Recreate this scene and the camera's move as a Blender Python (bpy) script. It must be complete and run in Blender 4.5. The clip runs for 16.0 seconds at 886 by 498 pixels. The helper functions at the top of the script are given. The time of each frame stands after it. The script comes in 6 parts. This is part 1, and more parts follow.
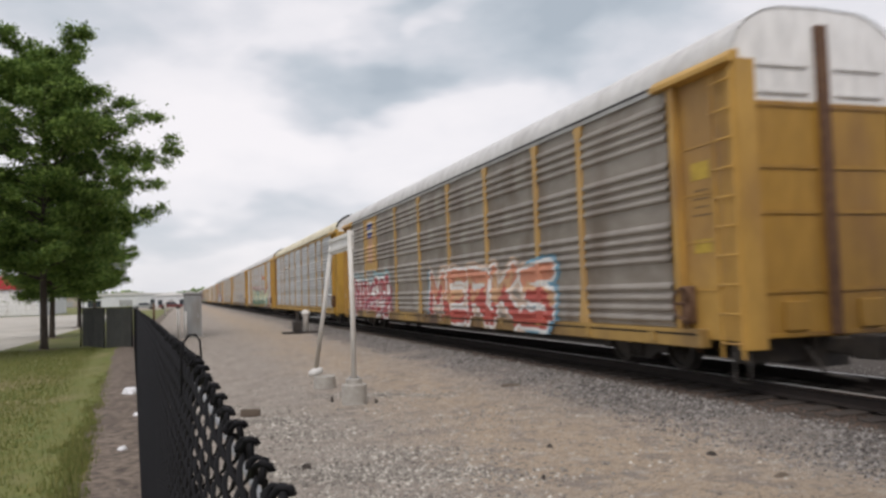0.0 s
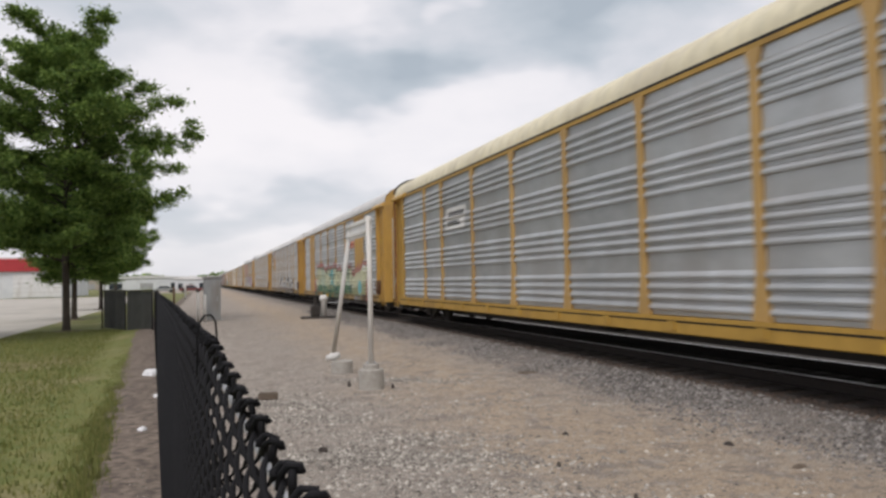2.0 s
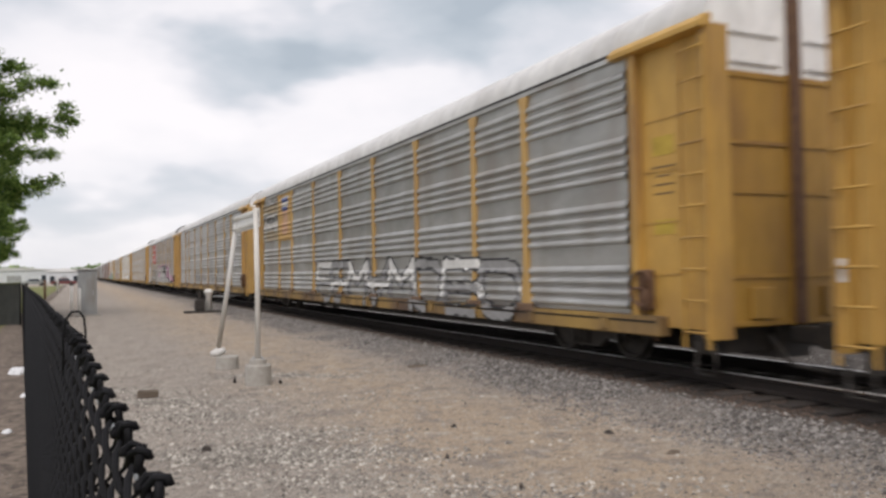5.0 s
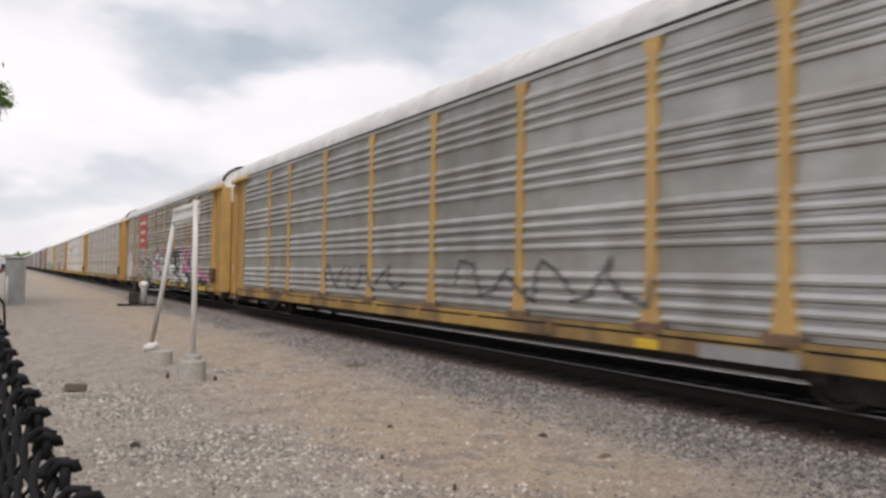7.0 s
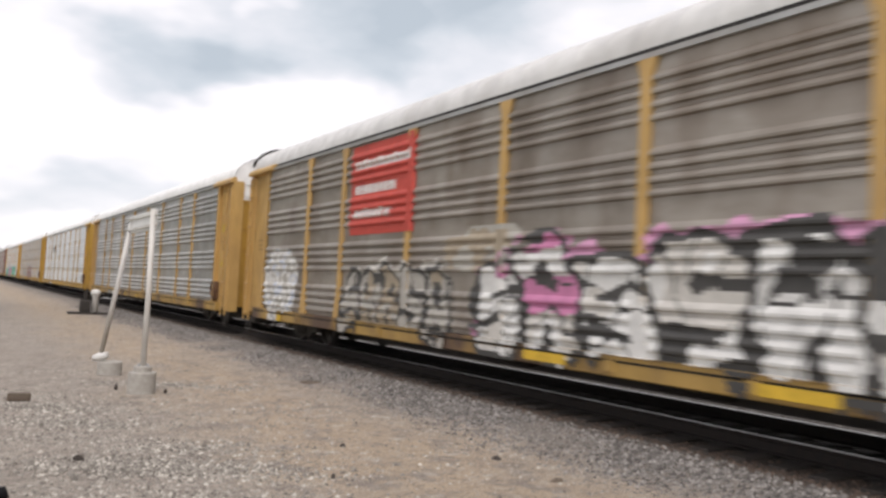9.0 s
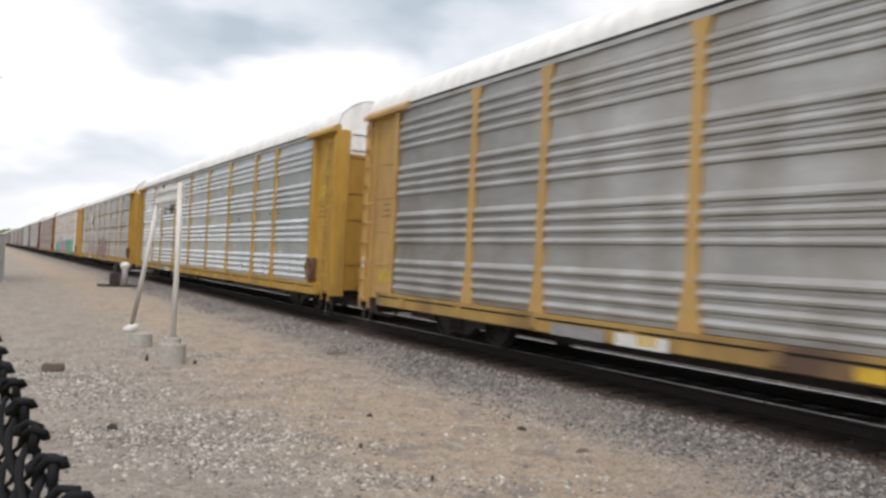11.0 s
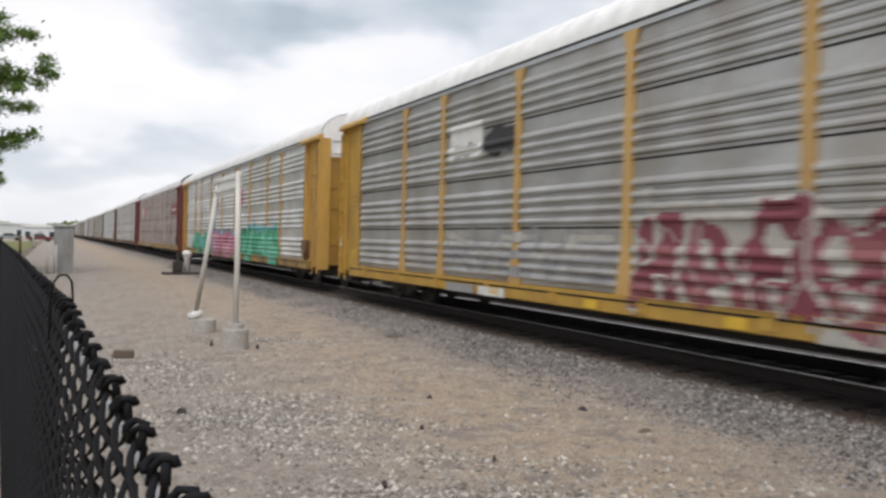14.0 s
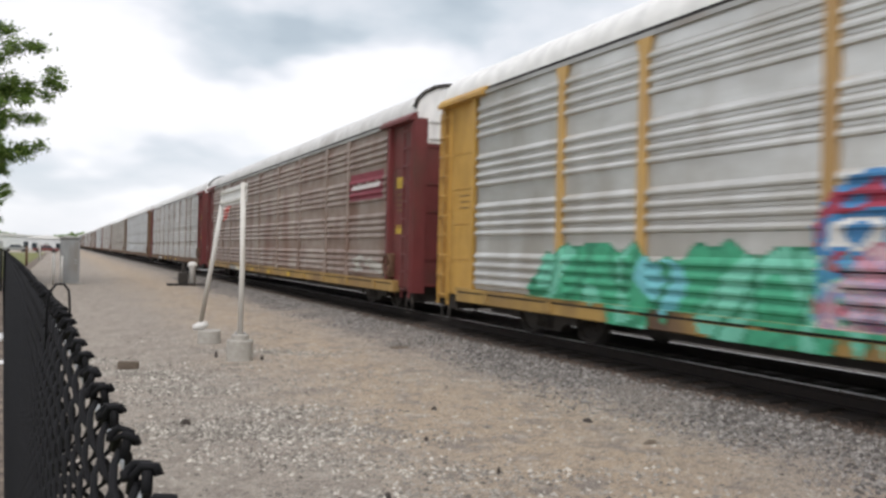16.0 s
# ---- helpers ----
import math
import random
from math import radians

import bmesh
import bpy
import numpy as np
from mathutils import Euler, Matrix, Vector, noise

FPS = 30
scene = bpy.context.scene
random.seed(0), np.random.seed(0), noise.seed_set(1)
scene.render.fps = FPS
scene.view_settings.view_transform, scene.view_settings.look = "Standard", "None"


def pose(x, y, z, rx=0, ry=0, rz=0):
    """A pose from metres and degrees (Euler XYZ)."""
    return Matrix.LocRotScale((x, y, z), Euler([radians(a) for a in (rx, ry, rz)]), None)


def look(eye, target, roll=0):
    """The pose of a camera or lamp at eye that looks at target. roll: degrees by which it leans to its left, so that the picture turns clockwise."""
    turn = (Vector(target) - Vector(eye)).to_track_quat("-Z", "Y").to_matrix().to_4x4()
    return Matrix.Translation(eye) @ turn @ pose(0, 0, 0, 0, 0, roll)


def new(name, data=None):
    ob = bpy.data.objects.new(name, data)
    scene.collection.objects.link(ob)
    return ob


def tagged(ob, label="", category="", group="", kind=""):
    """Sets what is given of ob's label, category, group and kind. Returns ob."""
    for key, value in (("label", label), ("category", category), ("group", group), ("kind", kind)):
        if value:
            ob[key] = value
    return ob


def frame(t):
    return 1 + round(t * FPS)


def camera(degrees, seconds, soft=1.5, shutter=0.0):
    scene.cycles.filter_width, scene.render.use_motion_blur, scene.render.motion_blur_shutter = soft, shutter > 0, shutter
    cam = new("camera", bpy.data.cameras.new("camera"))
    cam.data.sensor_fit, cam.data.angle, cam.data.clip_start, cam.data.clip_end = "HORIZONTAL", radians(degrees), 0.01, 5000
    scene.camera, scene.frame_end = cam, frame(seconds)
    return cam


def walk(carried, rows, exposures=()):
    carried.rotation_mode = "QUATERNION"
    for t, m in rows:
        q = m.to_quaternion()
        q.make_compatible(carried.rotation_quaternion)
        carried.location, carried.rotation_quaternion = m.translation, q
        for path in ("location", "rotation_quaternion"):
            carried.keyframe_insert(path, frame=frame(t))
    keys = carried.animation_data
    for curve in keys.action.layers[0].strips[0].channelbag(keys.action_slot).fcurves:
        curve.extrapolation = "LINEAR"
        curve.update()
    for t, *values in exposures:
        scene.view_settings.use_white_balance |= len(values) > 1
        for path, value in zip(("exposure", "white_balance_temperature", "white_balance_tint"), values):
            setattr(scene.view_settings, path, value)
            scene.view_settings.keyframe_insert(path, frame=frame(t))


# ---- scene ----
EXPOSURES = ((0, 0.12, 6600, 15), (3, 0.12, 6600, 15), (4, 0.18, 6600, 15), (6.5, 0.24, 6700, 15.5), (7.5, 0.27, 6700, 15.8), (8.5, 0.42, 6700, 16), (9.5, 0.42, 6700, 15), (12, 0.37, 6500, 13), (14, 0.28, 6500, 13), (16, 0.36, 6500, 12.5))
cam = camera(59, 16.0, soft=2.8, shutter=0.25)
PATH = [
    (0, (-0.002, -0.021, 1.801), (0.6306, 1.8731, 1.9082), -1.85),
    (0.5, (0.007, -0.013, 1.799), (0.6531, 1.8777, 1.8893), -1.48),
    (1, (0.009, -0.016, 1.799), (0.6341, 1.8827, 1.8673), -1.37),
    (1.5, (0.006, -0.012, 1.798), (0.6159, 1.8912, 1.8782), -1.71),
    (2, (0.003, -0.014, 1.796), (0.5911, 1.8960, 1.8708), -1.17),
    (2.5, (0.006, -0.017, 1.797), (0.5864, 1.8964, 1.8458), -1.78),
    (3, (0.007, -0.015, 1.799), (0.6023, 1.8939, 1.8539), -1.89),
    (3.5, (0.011, -0.012, 1.794), (0.6772, 1.8725, 1.8606), -1.11),
    (4, (0.005, -0.002, 1.793), (0.7696, 1.8436, 1.8869), -1.00),
    (4.2, (0.009, 0.007, 1.798), (0.7825, 1.8497, 1.8612), -1.15),
    (6.5, (0.015, -0.007, 1.794), (0.9932, 1.7361, 1.8766), 0.87),
    (7, (0.020, -0.005, 1.793), (0.9955, 1.7398, 1.8501), 0.97),
    (7.5, (0.013, 0.006, 1.796), (0.9535, 1.7711, 1.7824), 4.28),
    (8, (0.020, 0.001, 1.800), (1.0566, 1.7117, 1.8192), 3.04),
    (8.5, (0.023, -0.006, 1.799), (1.1036, 1.6750, 1.8678), 3.48),
    (9, (0.025, -0.005, 1.800), (1.0844, 1.6878, 1.9090), 2.95),
    (9.5, (0.016, 0.002, 1.800), (1.0404, 1.7172, 1.8849), 2.87),
    (9.7, (0.016, 0.003, 1.800), (1.0249, 1.7279, 1.8801), 2.41),
    (11.8, (0.009, 0.001, 1.801), (1.0237, 1.7244, 1.8115), 2.96),
    (12, (0.005, 0.009, 1.805), (1.0234, 1.7302, 1.8085), 2.55),
    (12.5, (0.019, 0.009, 1.805), (1.0258, 1.7364, 1.7778), 2.57),
    (13, (0.005, 0.009, 1.806), (1.0026, 1.7419, 1.7825), 2.70),
    (13.5, (0.006, 0.012, 1.807), (0.9812, 1.7582, 1.8264), 2.74),
    (14, (-0.003, 0.018, 1.806), (0.8892, 1.8080, 1.7878), 1.43),
    (14.5, (0.003, 0.019, 1.804), (0.8659, 1.8227, 1.7729), 0.78),
    (15, (0.003, 0.017, 1.799), (0.8677, 1.8208, 1.7807), 1.04),
    (15.5, (0.009, 0.015, 1.804), (0.8745, 1.8187, 1.8055), 1.23),
    (16, (0.008, 0.018, 1.803), (0.8874, 1.8136, 1.8129), 1.39),
]
walk(cam, [(t, look(eye, target, roll)) for t, eye, target, roll in PATH], EXPOSURES)

# light
SKY_STRENGTH, SUN_POWER, SUN_ELEVATION, SUN_AZIMUTH, SUN_ROTATION, CLOUD_SEED = 1.0, 1.4, 55, 150, 210, 9.3
# ---------------------------------------------------------------- world and sun
world = bpy.data.worlds.new("overcast_sky")
scene.world = world
world.use_nodes = True


# darker and brighter banks of the cloud cover: bearing and height in degrees, their reach, and how much they darken
CLOUD_BANKS = ((11, 15.5, 7.5, 3.2, 0.115), (21, 17.5, 9.0, 3.6, 0.105), (33, 18.0, 9.0, 5.0, 0.075), (3, 5.0, 20.0, 1.5, 0.05), (-5, 22.0, 12.0, 4.0, 0.06), (28, 25.0, 22.0, 5.0, 0.07), (19.5, 20.2, 2.6, 1.6, -0.06), (1, 11.5, 10.0, 5.0, -0.075), (16, 10.5, 9.0, 3.0, -0.045))


def build_sky():
    """Broken cloud cover over a clear sky: a rolling noise, with the larger banks where they hang."""
    nt = world.node_tree
    nt.nodes.clear()
    N, K = nt.nodes.new, nt.links.new

    def calc(op, a, b=None, c=None):
        m = N("ShaderNodeMath")
        m.operation = op
        for k, v in enumerate((a, b, c)):
            if v is None:
                continue
            if isinstance(v, (int, float)):
                m.inputs[k].default_value = v
            else:
                K(v, m.inputs[k])
        return m.outputs[0]

    def cloud_noise(vec, scale, detail, rough, distort=0.0):
        n = N("ShaderNodeTexNoise")
        n.inputs["Scale"].default_value, n.inputs["Detail"].default_value = scale, detail
        n.inputs["Roughness"].default_value, n.inputs["Distortion"].default_value = rough, distort
        K(vec, n.inputs["Vector"])
        return n.outputs[0]

    out = N("ShaderNodeOutputWorld")
    bg = N("ShaderNodeBackground")
    bg.inputs["Strength"].default_value = SKY_STRENGTH
    K(bg.outputs[0], out.inputs[0])
    sky = N("ShaderNodeTexSky")
    sky.sky_type = "NISHITA"
    sky.sun_disc = False
    sky.sun_elevation = radians(SUN_ELEVATION)
    sky.sun_rotation = radians(SUN_ROTATION)
    blue = N("ShaderNodeMix")
    blue.data_type = "RGBA"
    blue.blend_type = "MULTIPLY"
    blue.inputs[0].default_value = 1.0
    K(sky.outputs[0], blue.inputs[6])
    blue.inputs[7].default_value = (0.10, 0.10, 0.10, 1)
    co = N("ShaderNodeTexCoord")
    mp = N("ShaderNodeMapping")
    mp.inputs["Location"].default_value = (CLOUD_SEED, 0, 0)
    mp.inputs["Scale"].default_value = (1.0, 1.0, 2.1)
    K(co.outputs["Generated"], mp.inputs["Vector"])
    sep = N("ShaderNodeSeparateXYZ")
    K(co.outputs["Generated"], sep.inputs[0])
    roll = cloud_noise(mp.outputs[0], 3.0, 8, 0.5, 0.2)
    tuft = cloud_noise(mp.outputs[0], 9.0, 6, 0.55, 0.3)
    wob = cloud_noise(mp.outputs[0], 6.0, 3, 0.5)
    wob_b = cloud_noise(mp.outputs[0], 5.1, 3, 0.5)
    flat = calc("SQRT", calc("ADD", calc("MULTIPLY", sep.outputs[0], sep.outputs[0]), calc("MULTIPLY", sep.outputs[1], sep.outputs[1])))
    bearing = calc("MULTIPLY", calc("ARCTAN2", sep.outputs[0], sep.outputs[1]), 57.3)
    height = calc("MULTIPLY", calc("ARCTAN2", sep.outputs[2], flat), 57.3)
    bearing = calc("MULTIPLY_ADD", calc("SUBTRACT", wob, 0.5), 17.0, bearing)
    height = calc("MULTIPLY_ADD", calc("SUBTRACT", wob_b, 0.5), 11.0, height)
    value = calc("MULTIPLY_ADD", calc("SUBTRACT", roll, 0.5), 0.30, 0.562)
    value = calc("MULTIPLY_ADD", calc("SUBTRACT", tuft, 0.5), 0.10, value)
    for az, el, wide, tall, amount in CLOUD_BANKS:
        du = calc("DIVIDE", calc("SUBTRACT", bearing, az), wide)
        dv = calc("DIVIDE", calc("SUBTRACT", height, el), tall)
        r = calc("ADD", calc("MULTIPLY", du, du), calc("MULTIPLY", dv, dv))
        fade = N("ShaderNodeMapRange")
        fade.interpolation_type = "SMOOTHSTEP"
        K(r, fade.inputs["Value"])
        fade.inputs["From Min"].default_value, fade.inputs["From Max"].default_value = 1.6, 0.1
        value = calc("MULTIPLY_ADD", fade.outputs[0], -amount, value)
    ramp = N("ShaderNodeValToRGB")
    el = ramp.color_ramp.elements
    el[0].position, el[0].color = 0.40, (0.40, 0.47, 0.52, 1)
    el[1].position, el[1].color = 0.64, (0.87, 0.872, 0.88, 1)
    for at, c in ((0.46, (0.50, 0.565, 0.61)), (0.52, (0.655, 0.69, 0.725)), (0.575, (0.79, 0.805, 0.825))):
        el.new(at).color = (*c, 1)
    K(value, ramp.inputs[0])
    mix = N("ShaderNodeMix")
    mix.data_type = "RGBA"
    mix.inputs[0].default_value = 0.93
    K(blue.outputs[2], mix.inputs[6])
    K(ramp.outputs[0], mix.inputs[7])
    K(mix.outputs[2], bg.inputs["Color"])


build_sky()
sun = new("sun", bpy.data.lights.new("sun", "SUN"))
sun.data.energy, sun.data.angle, sun.data.color = SUN_POWER, radians(25), (1.0, 0.97, 0.92)
sun.matrix_basis = look((0, 0, 50), (50 * math.sin(radians(-SUN_AZIMUTH)) * -1, -50 * math.cos(radians(SUN_AZIMUTH)), 50 - 50 * math.tan(radians(SUN_ELEVATION))))


# ---------------------------------------------------------------- materials
def surface(name, base, second=None, scale=3.0, rough=0.7, metal=0.0, bump=0.0, bump_scale=40.0, spread=(0.35, 0.65), third=None, third_scale=0.6, third_at=(0.55, 0.7), stretch=(1, 1, 1), jitter=0.0, rough_var=0.1, third_stretch=None):
    """A procedural material: base and second colour mixed by fine noise, third by broad stains, with bump."""
    m = bpy.data.materials.new(name)
    m.use_nodes = True
    nt = m.node_tree
    N, K = nt.nodes.new, nt.links.new
    b = nt.nodes["Principled BSDF"]
    b.inputs["Metallic"].default_value = metal
    co = N("ShaderNodeTexCoord")
    mp = N("ShaderNodeMapping")
    mp.inputs["Scale"].default_value = stretch
    info = N("ShaderNodeObjectInfo")
    shift = N("ShaderNodeVectorMath")
    shift.operation = "MULTIPLY"
    comb = N("ShaderNodeCombineXYZ")
    for i in range(3):
        K(info.outputs["Random"], comb.inputs[i])
    K(comb.outputs[0], shift.inputs[0])
    shift.inputs[1].default_value = (37.0, 53.0, 71.0)
    addv = N("ShaderNodeVectorMath")
    K(co.outputs["Object"], addv.inputs[0])
    K(shift.outputs[0], addv.inputs[1])
    K(addv.outputs[0], mp.inputs["Vector"])
    fine = N("ShaderNodeTexNoise")
    fine.inputs["Scale"].default_value = scale
    fine.inputs["Detail"].default_value = 6
    fine.inputs["Roughness"].default_value = 0.6
    K(mp.outputs[0], fine.inputs["Vector"])
    mr = N("ShaderNodeMapRange")
    mr.inputs["From Min"].default_value, mr.inputs["From Max"].default_value = spread
    K(fine.outputs[0], mr.inputs["Value"])
    mx = N("ShaderNodeMix")
    mx.data_type = "RGBA"
    K(mr.outputs[0], mx.inputs[0])
    mx.inputs[6].default_value = (*base, 1)
    mx.inputs[7].default_value = (*(second or [c * 0.75 for c in base]), 1)
    last = mx.outputs[2]
    if third:
        st = N("ShaderNodeTexNoise")
        st.inputs["Scale"].default_value = third_scale
        st.inputs["Detail"].default_value = 5
        if third_stretch:
            mp2 = N("ShaderNodeMapping")
            mp2.inputs["Scale"].default_value = third_stretch
            K(addv.outputs[0], mp2.inputs["Vector"])
            K(mp2.outputs[0], st.inputs["Vector"])
        else:
            K(mp.outputs[0], st.inputs["Vector"])
        sr = N("ShaderNodeMapRange")
        sr.inputs["From Min"].default_value, sr.inputs["From Max"].default_value = third_at
        K(st.outputs[0], sr.inputs["Value"])
        m2 = N("ShaderNodeMix")
        m2.data_type = "RGBA"
        K(sr.outputs[0], m2.inputs[0])
        K(last, m2.inputs[6])
        m2.inputs[7].default_value = (*third, 1)
        last = m2.outputs[2]
    if jitter:
        hs = N("ShaderNodeHueSaturation")
        jr = N("ShaderNodeMapRange")
        jr.inputs["To Min"].default_value, jr.inputs["To Max"].default_value = 1 - jitter, 1 + jitter
        K(info.outputs["Random"], jr.inputs["Value"])
        K(jr.outputs[0], hs.inputs["Value"])
        K(last, hs.inputs["Color"])
        last = hs.outputs[0]
    K(last, b.inputs["Base Color"])
    rr = N("ShaderNodeMapRange")
    rr.inputs["To Min"].default_value, rr.inputs["To Max"].default_value = max(0.02, rough - rough_var), min(1, rough + rough_var)
    K(fine.outputs[0], rr.inputs["Value"])
    K(rr.outputs[0], b.inputs["Roughness"])
    if bump:
        bn = N("ShaderNodeTexNoise")
        bn.inputs["Scale"].default_value = bump_scale
        bn.inputs["Detail"].default_value = 4
        K(mp.outputs[0], bn.inputs["Vector"])
        bp = N("ShaderNodeBump")
        bp.inputs["Strength"].default_value = 0.6
        bp.inputs["Distance"].default_value = bump
        K(bn.outputs[0], bp.inputs["Height"])
        K(bp.outputs[0], b.inputs["Normal"])
    return m


def painted(name, colour, dirt=(0.16, 0.12, 0.08), amount=(0.5, 0.72), rough=0.55, rust=None):
    return surface(name, colour, [c * 0.82 for c in colour], 5.0, rough, 0.0, 0.002, 30, third=dirt, third_scale=1.1, third_at=amount, stretch=(1, 0.6, 0.35), jitter=0.06)


YELLOW = painted("yellow_car_paint", (0.53, 0.315, 0.075), dirt=(0.23, 0.125, 0.06), amount=(0.50, 0.84))
YELLOW_CLEAN = painted("fresh_yellow_car_paint", (0.485, 0.29, 0.052), dirt=(0.19, 0.11, 0.05), amount=(0.56, 0.9))
YELLOW_DIRTY = painted("grimy_yellow_car_paint", (0.40, 0.25, 0.075), dirt=(0.15, 0.09, 0.05), amount=(0.44, 0.72))
SILL_YELLOW = painted("grimy_sill_paint", (0.42, 0.265, 0.075), dirt=(0.10, 0.060, 0.040), amount=(0.44, 0.66))
GRIME = surface("rusty_grime", (0.11, 0.07, 0.048), (0.20, 0.12, 0.07), 9, 0.85)
MAROON = painted("maroon_car_paint", (0.16, 0.035, 0.035), dirt=(0.10, 0.05, 0.04))
# golden yellow for end doors, darkened for the shade in the gap between cars
SHADED_DOOR_YELLOW = painted("gap_shaded_door_paint", (0.40, 0.225, 0.038), dirt=(0.20, 0.105, 0.04), amount=(0.46, 0.8))
ROOF_WHITE = painted("white_roof_paint", (0.86, 0.86, 0.85), dirt=(0.6, 0.58, 0.55), amount=(0.58, 0.95))
YELLOW_PALE = painted("sun_faded_yellow_car_paint", (0.52, 0.325, 0.11), dirt=(0.33, 0.20, 0.10), amount=(0.50, 0.90))
ROOF_GREY = painted("grey_roof_zinc", (0.66, 0.655, 0.645), dirt=(0.38, 0.36, 0.34), amount=(0.52, 0.9))
ROOF_CREAM = painted("cream_roof_paint", (0.72, 0.66, 0.48), dirt=(0.45, 0.40, 0.30), amount=(0.5, 0.85))


def sheet(name, colour, dark, stain, metal, gloss=0.45, stains=(0.46, 0.7)):
    return surface(name, colour, dark, 2.2, gloss, metal, 0.002, 60, third=stain, third_scale=0.9, third_at=stains, stretch=(1, 0.5, 1.2), jitter=0.09, third_stretch=(1, 1.3, 0.55))


SILVER = sheet("bright_galvanised_sheet", (0.74, 0.765, 0.78), (0.60, 0.635, 0.655), (0.56, 0.59, 0.61), 0.75, 0.30)
WORN_SILVER = sheet("worn_galvanised_sheet", (0.68, 0.685, 0.67), (0.54, 0.54, 0.52), (0.47, 0.45, 0.41), 0.6, 0.34)
GREY = sheet("grey_galvanised_sheet", (0.45, 0.452, 0.44), (0.34, 0.338, 0.325), (0.31, 0.285, 0.255), 0.55, 0.38)
LIGHT = sheet("pale_galvanised_sheet", (0.50, 0.52, 0.53), (0.40, 0.42, 0.43), (0.40, 0.40, 0.395), 0.6, 0.38)
BROWN = sheet("grimy_brown_sheet", (0.34, 0.308, 0.27), (0.25, 0.222, 0.19), (0.175, 0.14, 0.11), 0.35, 0.42)
RUSTY = sheet("rust_stained_sheet", (0.33, 0.27, 0.235), (0.24, 0.18, 0.15), (0.17, 0.09, 0.065), 0.15)
SHEETS = {"silver": SILVER, "worn": WORN_SILVER, "grey": GREY, "light": LIGHT, "brown": BROWN, "rusty": RUSTY}
BLACK_STEEL = surface("black_greasy_steel", (0.025, 0.023, 0.022), (0.05, 0.042, 0.035), 8, 0.65, 0.2, 0.004, 40)
RUST_STEEL = surface("rusted_brown_steel", (0.10, 0.05, 0.03), (0.16, 0.09, 0.05), 9, 0.8, 0.1, 0.004, 40)
DARK_GAP = surface("dark_gap", (0.02, 0.018, 0.016), None, 6, 0.9)
RAIL_TOP = surface("polished_rail_steel", (0.62, 0.61, 0.60), (0.45, 0.44, 0.43), 14, 0.3, 0.8)
RAIL_SIDE = surface("rail_rust", (0.014, 0.011, 0.010), (0.026, 0.018, 0.015), 12, 0.85, 0.1, 0.003, 60)
TIE = surface("creosoted_timber", (0.030, 0.025, 0.022), (0.062, 0.05, 0.042), 7, 0.85, 0, 0.006, 30, stretch=(0.4, 3, 3), jitter=0.2)
CONCRETE = surface("pale_cast_concrete", (0.42, 0.40, 0.36), (0.33, 0.31, 0.28), 12, 0.85, 0, 0.004, 60)
WHITE_POST = painted("weathered_white_post_paint", (0.72, 0.71, 0.68), dirt=(0.42, 0.38, 0.32))
SIGN_WHITE = painted("white_sign_enamel", (0.80, 0.80, 0.79), dirt=(0.6, 0.58, 0.55))
FENCE_BLACK = surface("black_vinyl_coating", (0.006, 0.006, 0.007), (0.012, 0.012, 0.014), 30, 0.62, 0, 0.001, 120)
FENCE_BLACK.node_tree.nodes["Principled BSDF"].inputs["Specular IOR Level"].default_value = 0.12
SCREEN_BLACK = surface("dark_fence_screen", (0.075, 0.08, 0.075), (0.11, 0.112, 0.105), 3, 0.85)
GALV = surface("dull_galvanised_pipe", (0.40, 0.41, 0.42), (0.30, 0.31, 0.32), 10, 0.5, 0.5)
CABINET = painted("grey_cabinet_paint", (0.36, 0.37, 0.37), dirt=(0.25, 0.23, 0.2))
WOOD = surface("weathered_timber", (0.17, 0.13, 0.10), (0.10, 0.08, 0.06), 9, 0.9, 0, 0.008, 30, stretch=(0.3, 4, 4))
BARK = surface("grey_brown_bark", (0.085, 0.066, 0.052), (0.05, 0.04, 0.033), 6, 0.9, 0, 0.03, 14, stretch=(3, 3, 0.5))
PLASTIC_BAG = surface("white_plastic", (0.78, 0.79, 0.80), (0.65, 0.66, 0.68), 9, 0.4)
BUILDING_WHITE = surface("white_metal_siding", (0.66, 0.68, 0.69), (0.56, 0.58, 0.60), 0.5, 0.6)
BUILDING_TAN = surface("tan_block_wall", (0.42, 0.37, 0.31), (0.34, 0.30, 0.26), 0.4, 0.85)
BUILDING_RED = surface("red_fascia_panel", (0.42, 0.03, 0.035), (0.33, 0.025, 0.03), 0.6, 0.5)
GLASS_DARK = surface("dark_window_glass", (0.04, 0.05, 0.06), None, 1, 0.1)
PAINT = {}


def spray(key, colour):
    if key not in PAINT:
        PAINT[key] = surface(key + "_spray_paint", colour, [c * 0.8 for c in colour], 6, 0.6, 0, third=[c * 0.6 for c in colour], third_scale=1.5, third_at=(0.55, 0.8))
    return PAINT[key]


# ---------------------------------------------------------------- mesh tools
def box(bm, x0, x1, y0, y1, z0, z1):
    v = [bm.verts.new(p) for p in ((x0, y0, z0), (x1, y0, z0), (x1, y1, z0), (x0, y1, z0), (x0, y0, z1), (x1, y0, z1), (x1, y1, z1), (x0, y1, z1))]
    for f in ((0, 3, 2, 1), (4, 5, 6, 7), (0, 1, 5, 4), (1, 2, 6, 5), (2, 3, 7, 6), (3, 0, 4, 7)):
        bm.faces.new([v[i] for i in f])
    return v


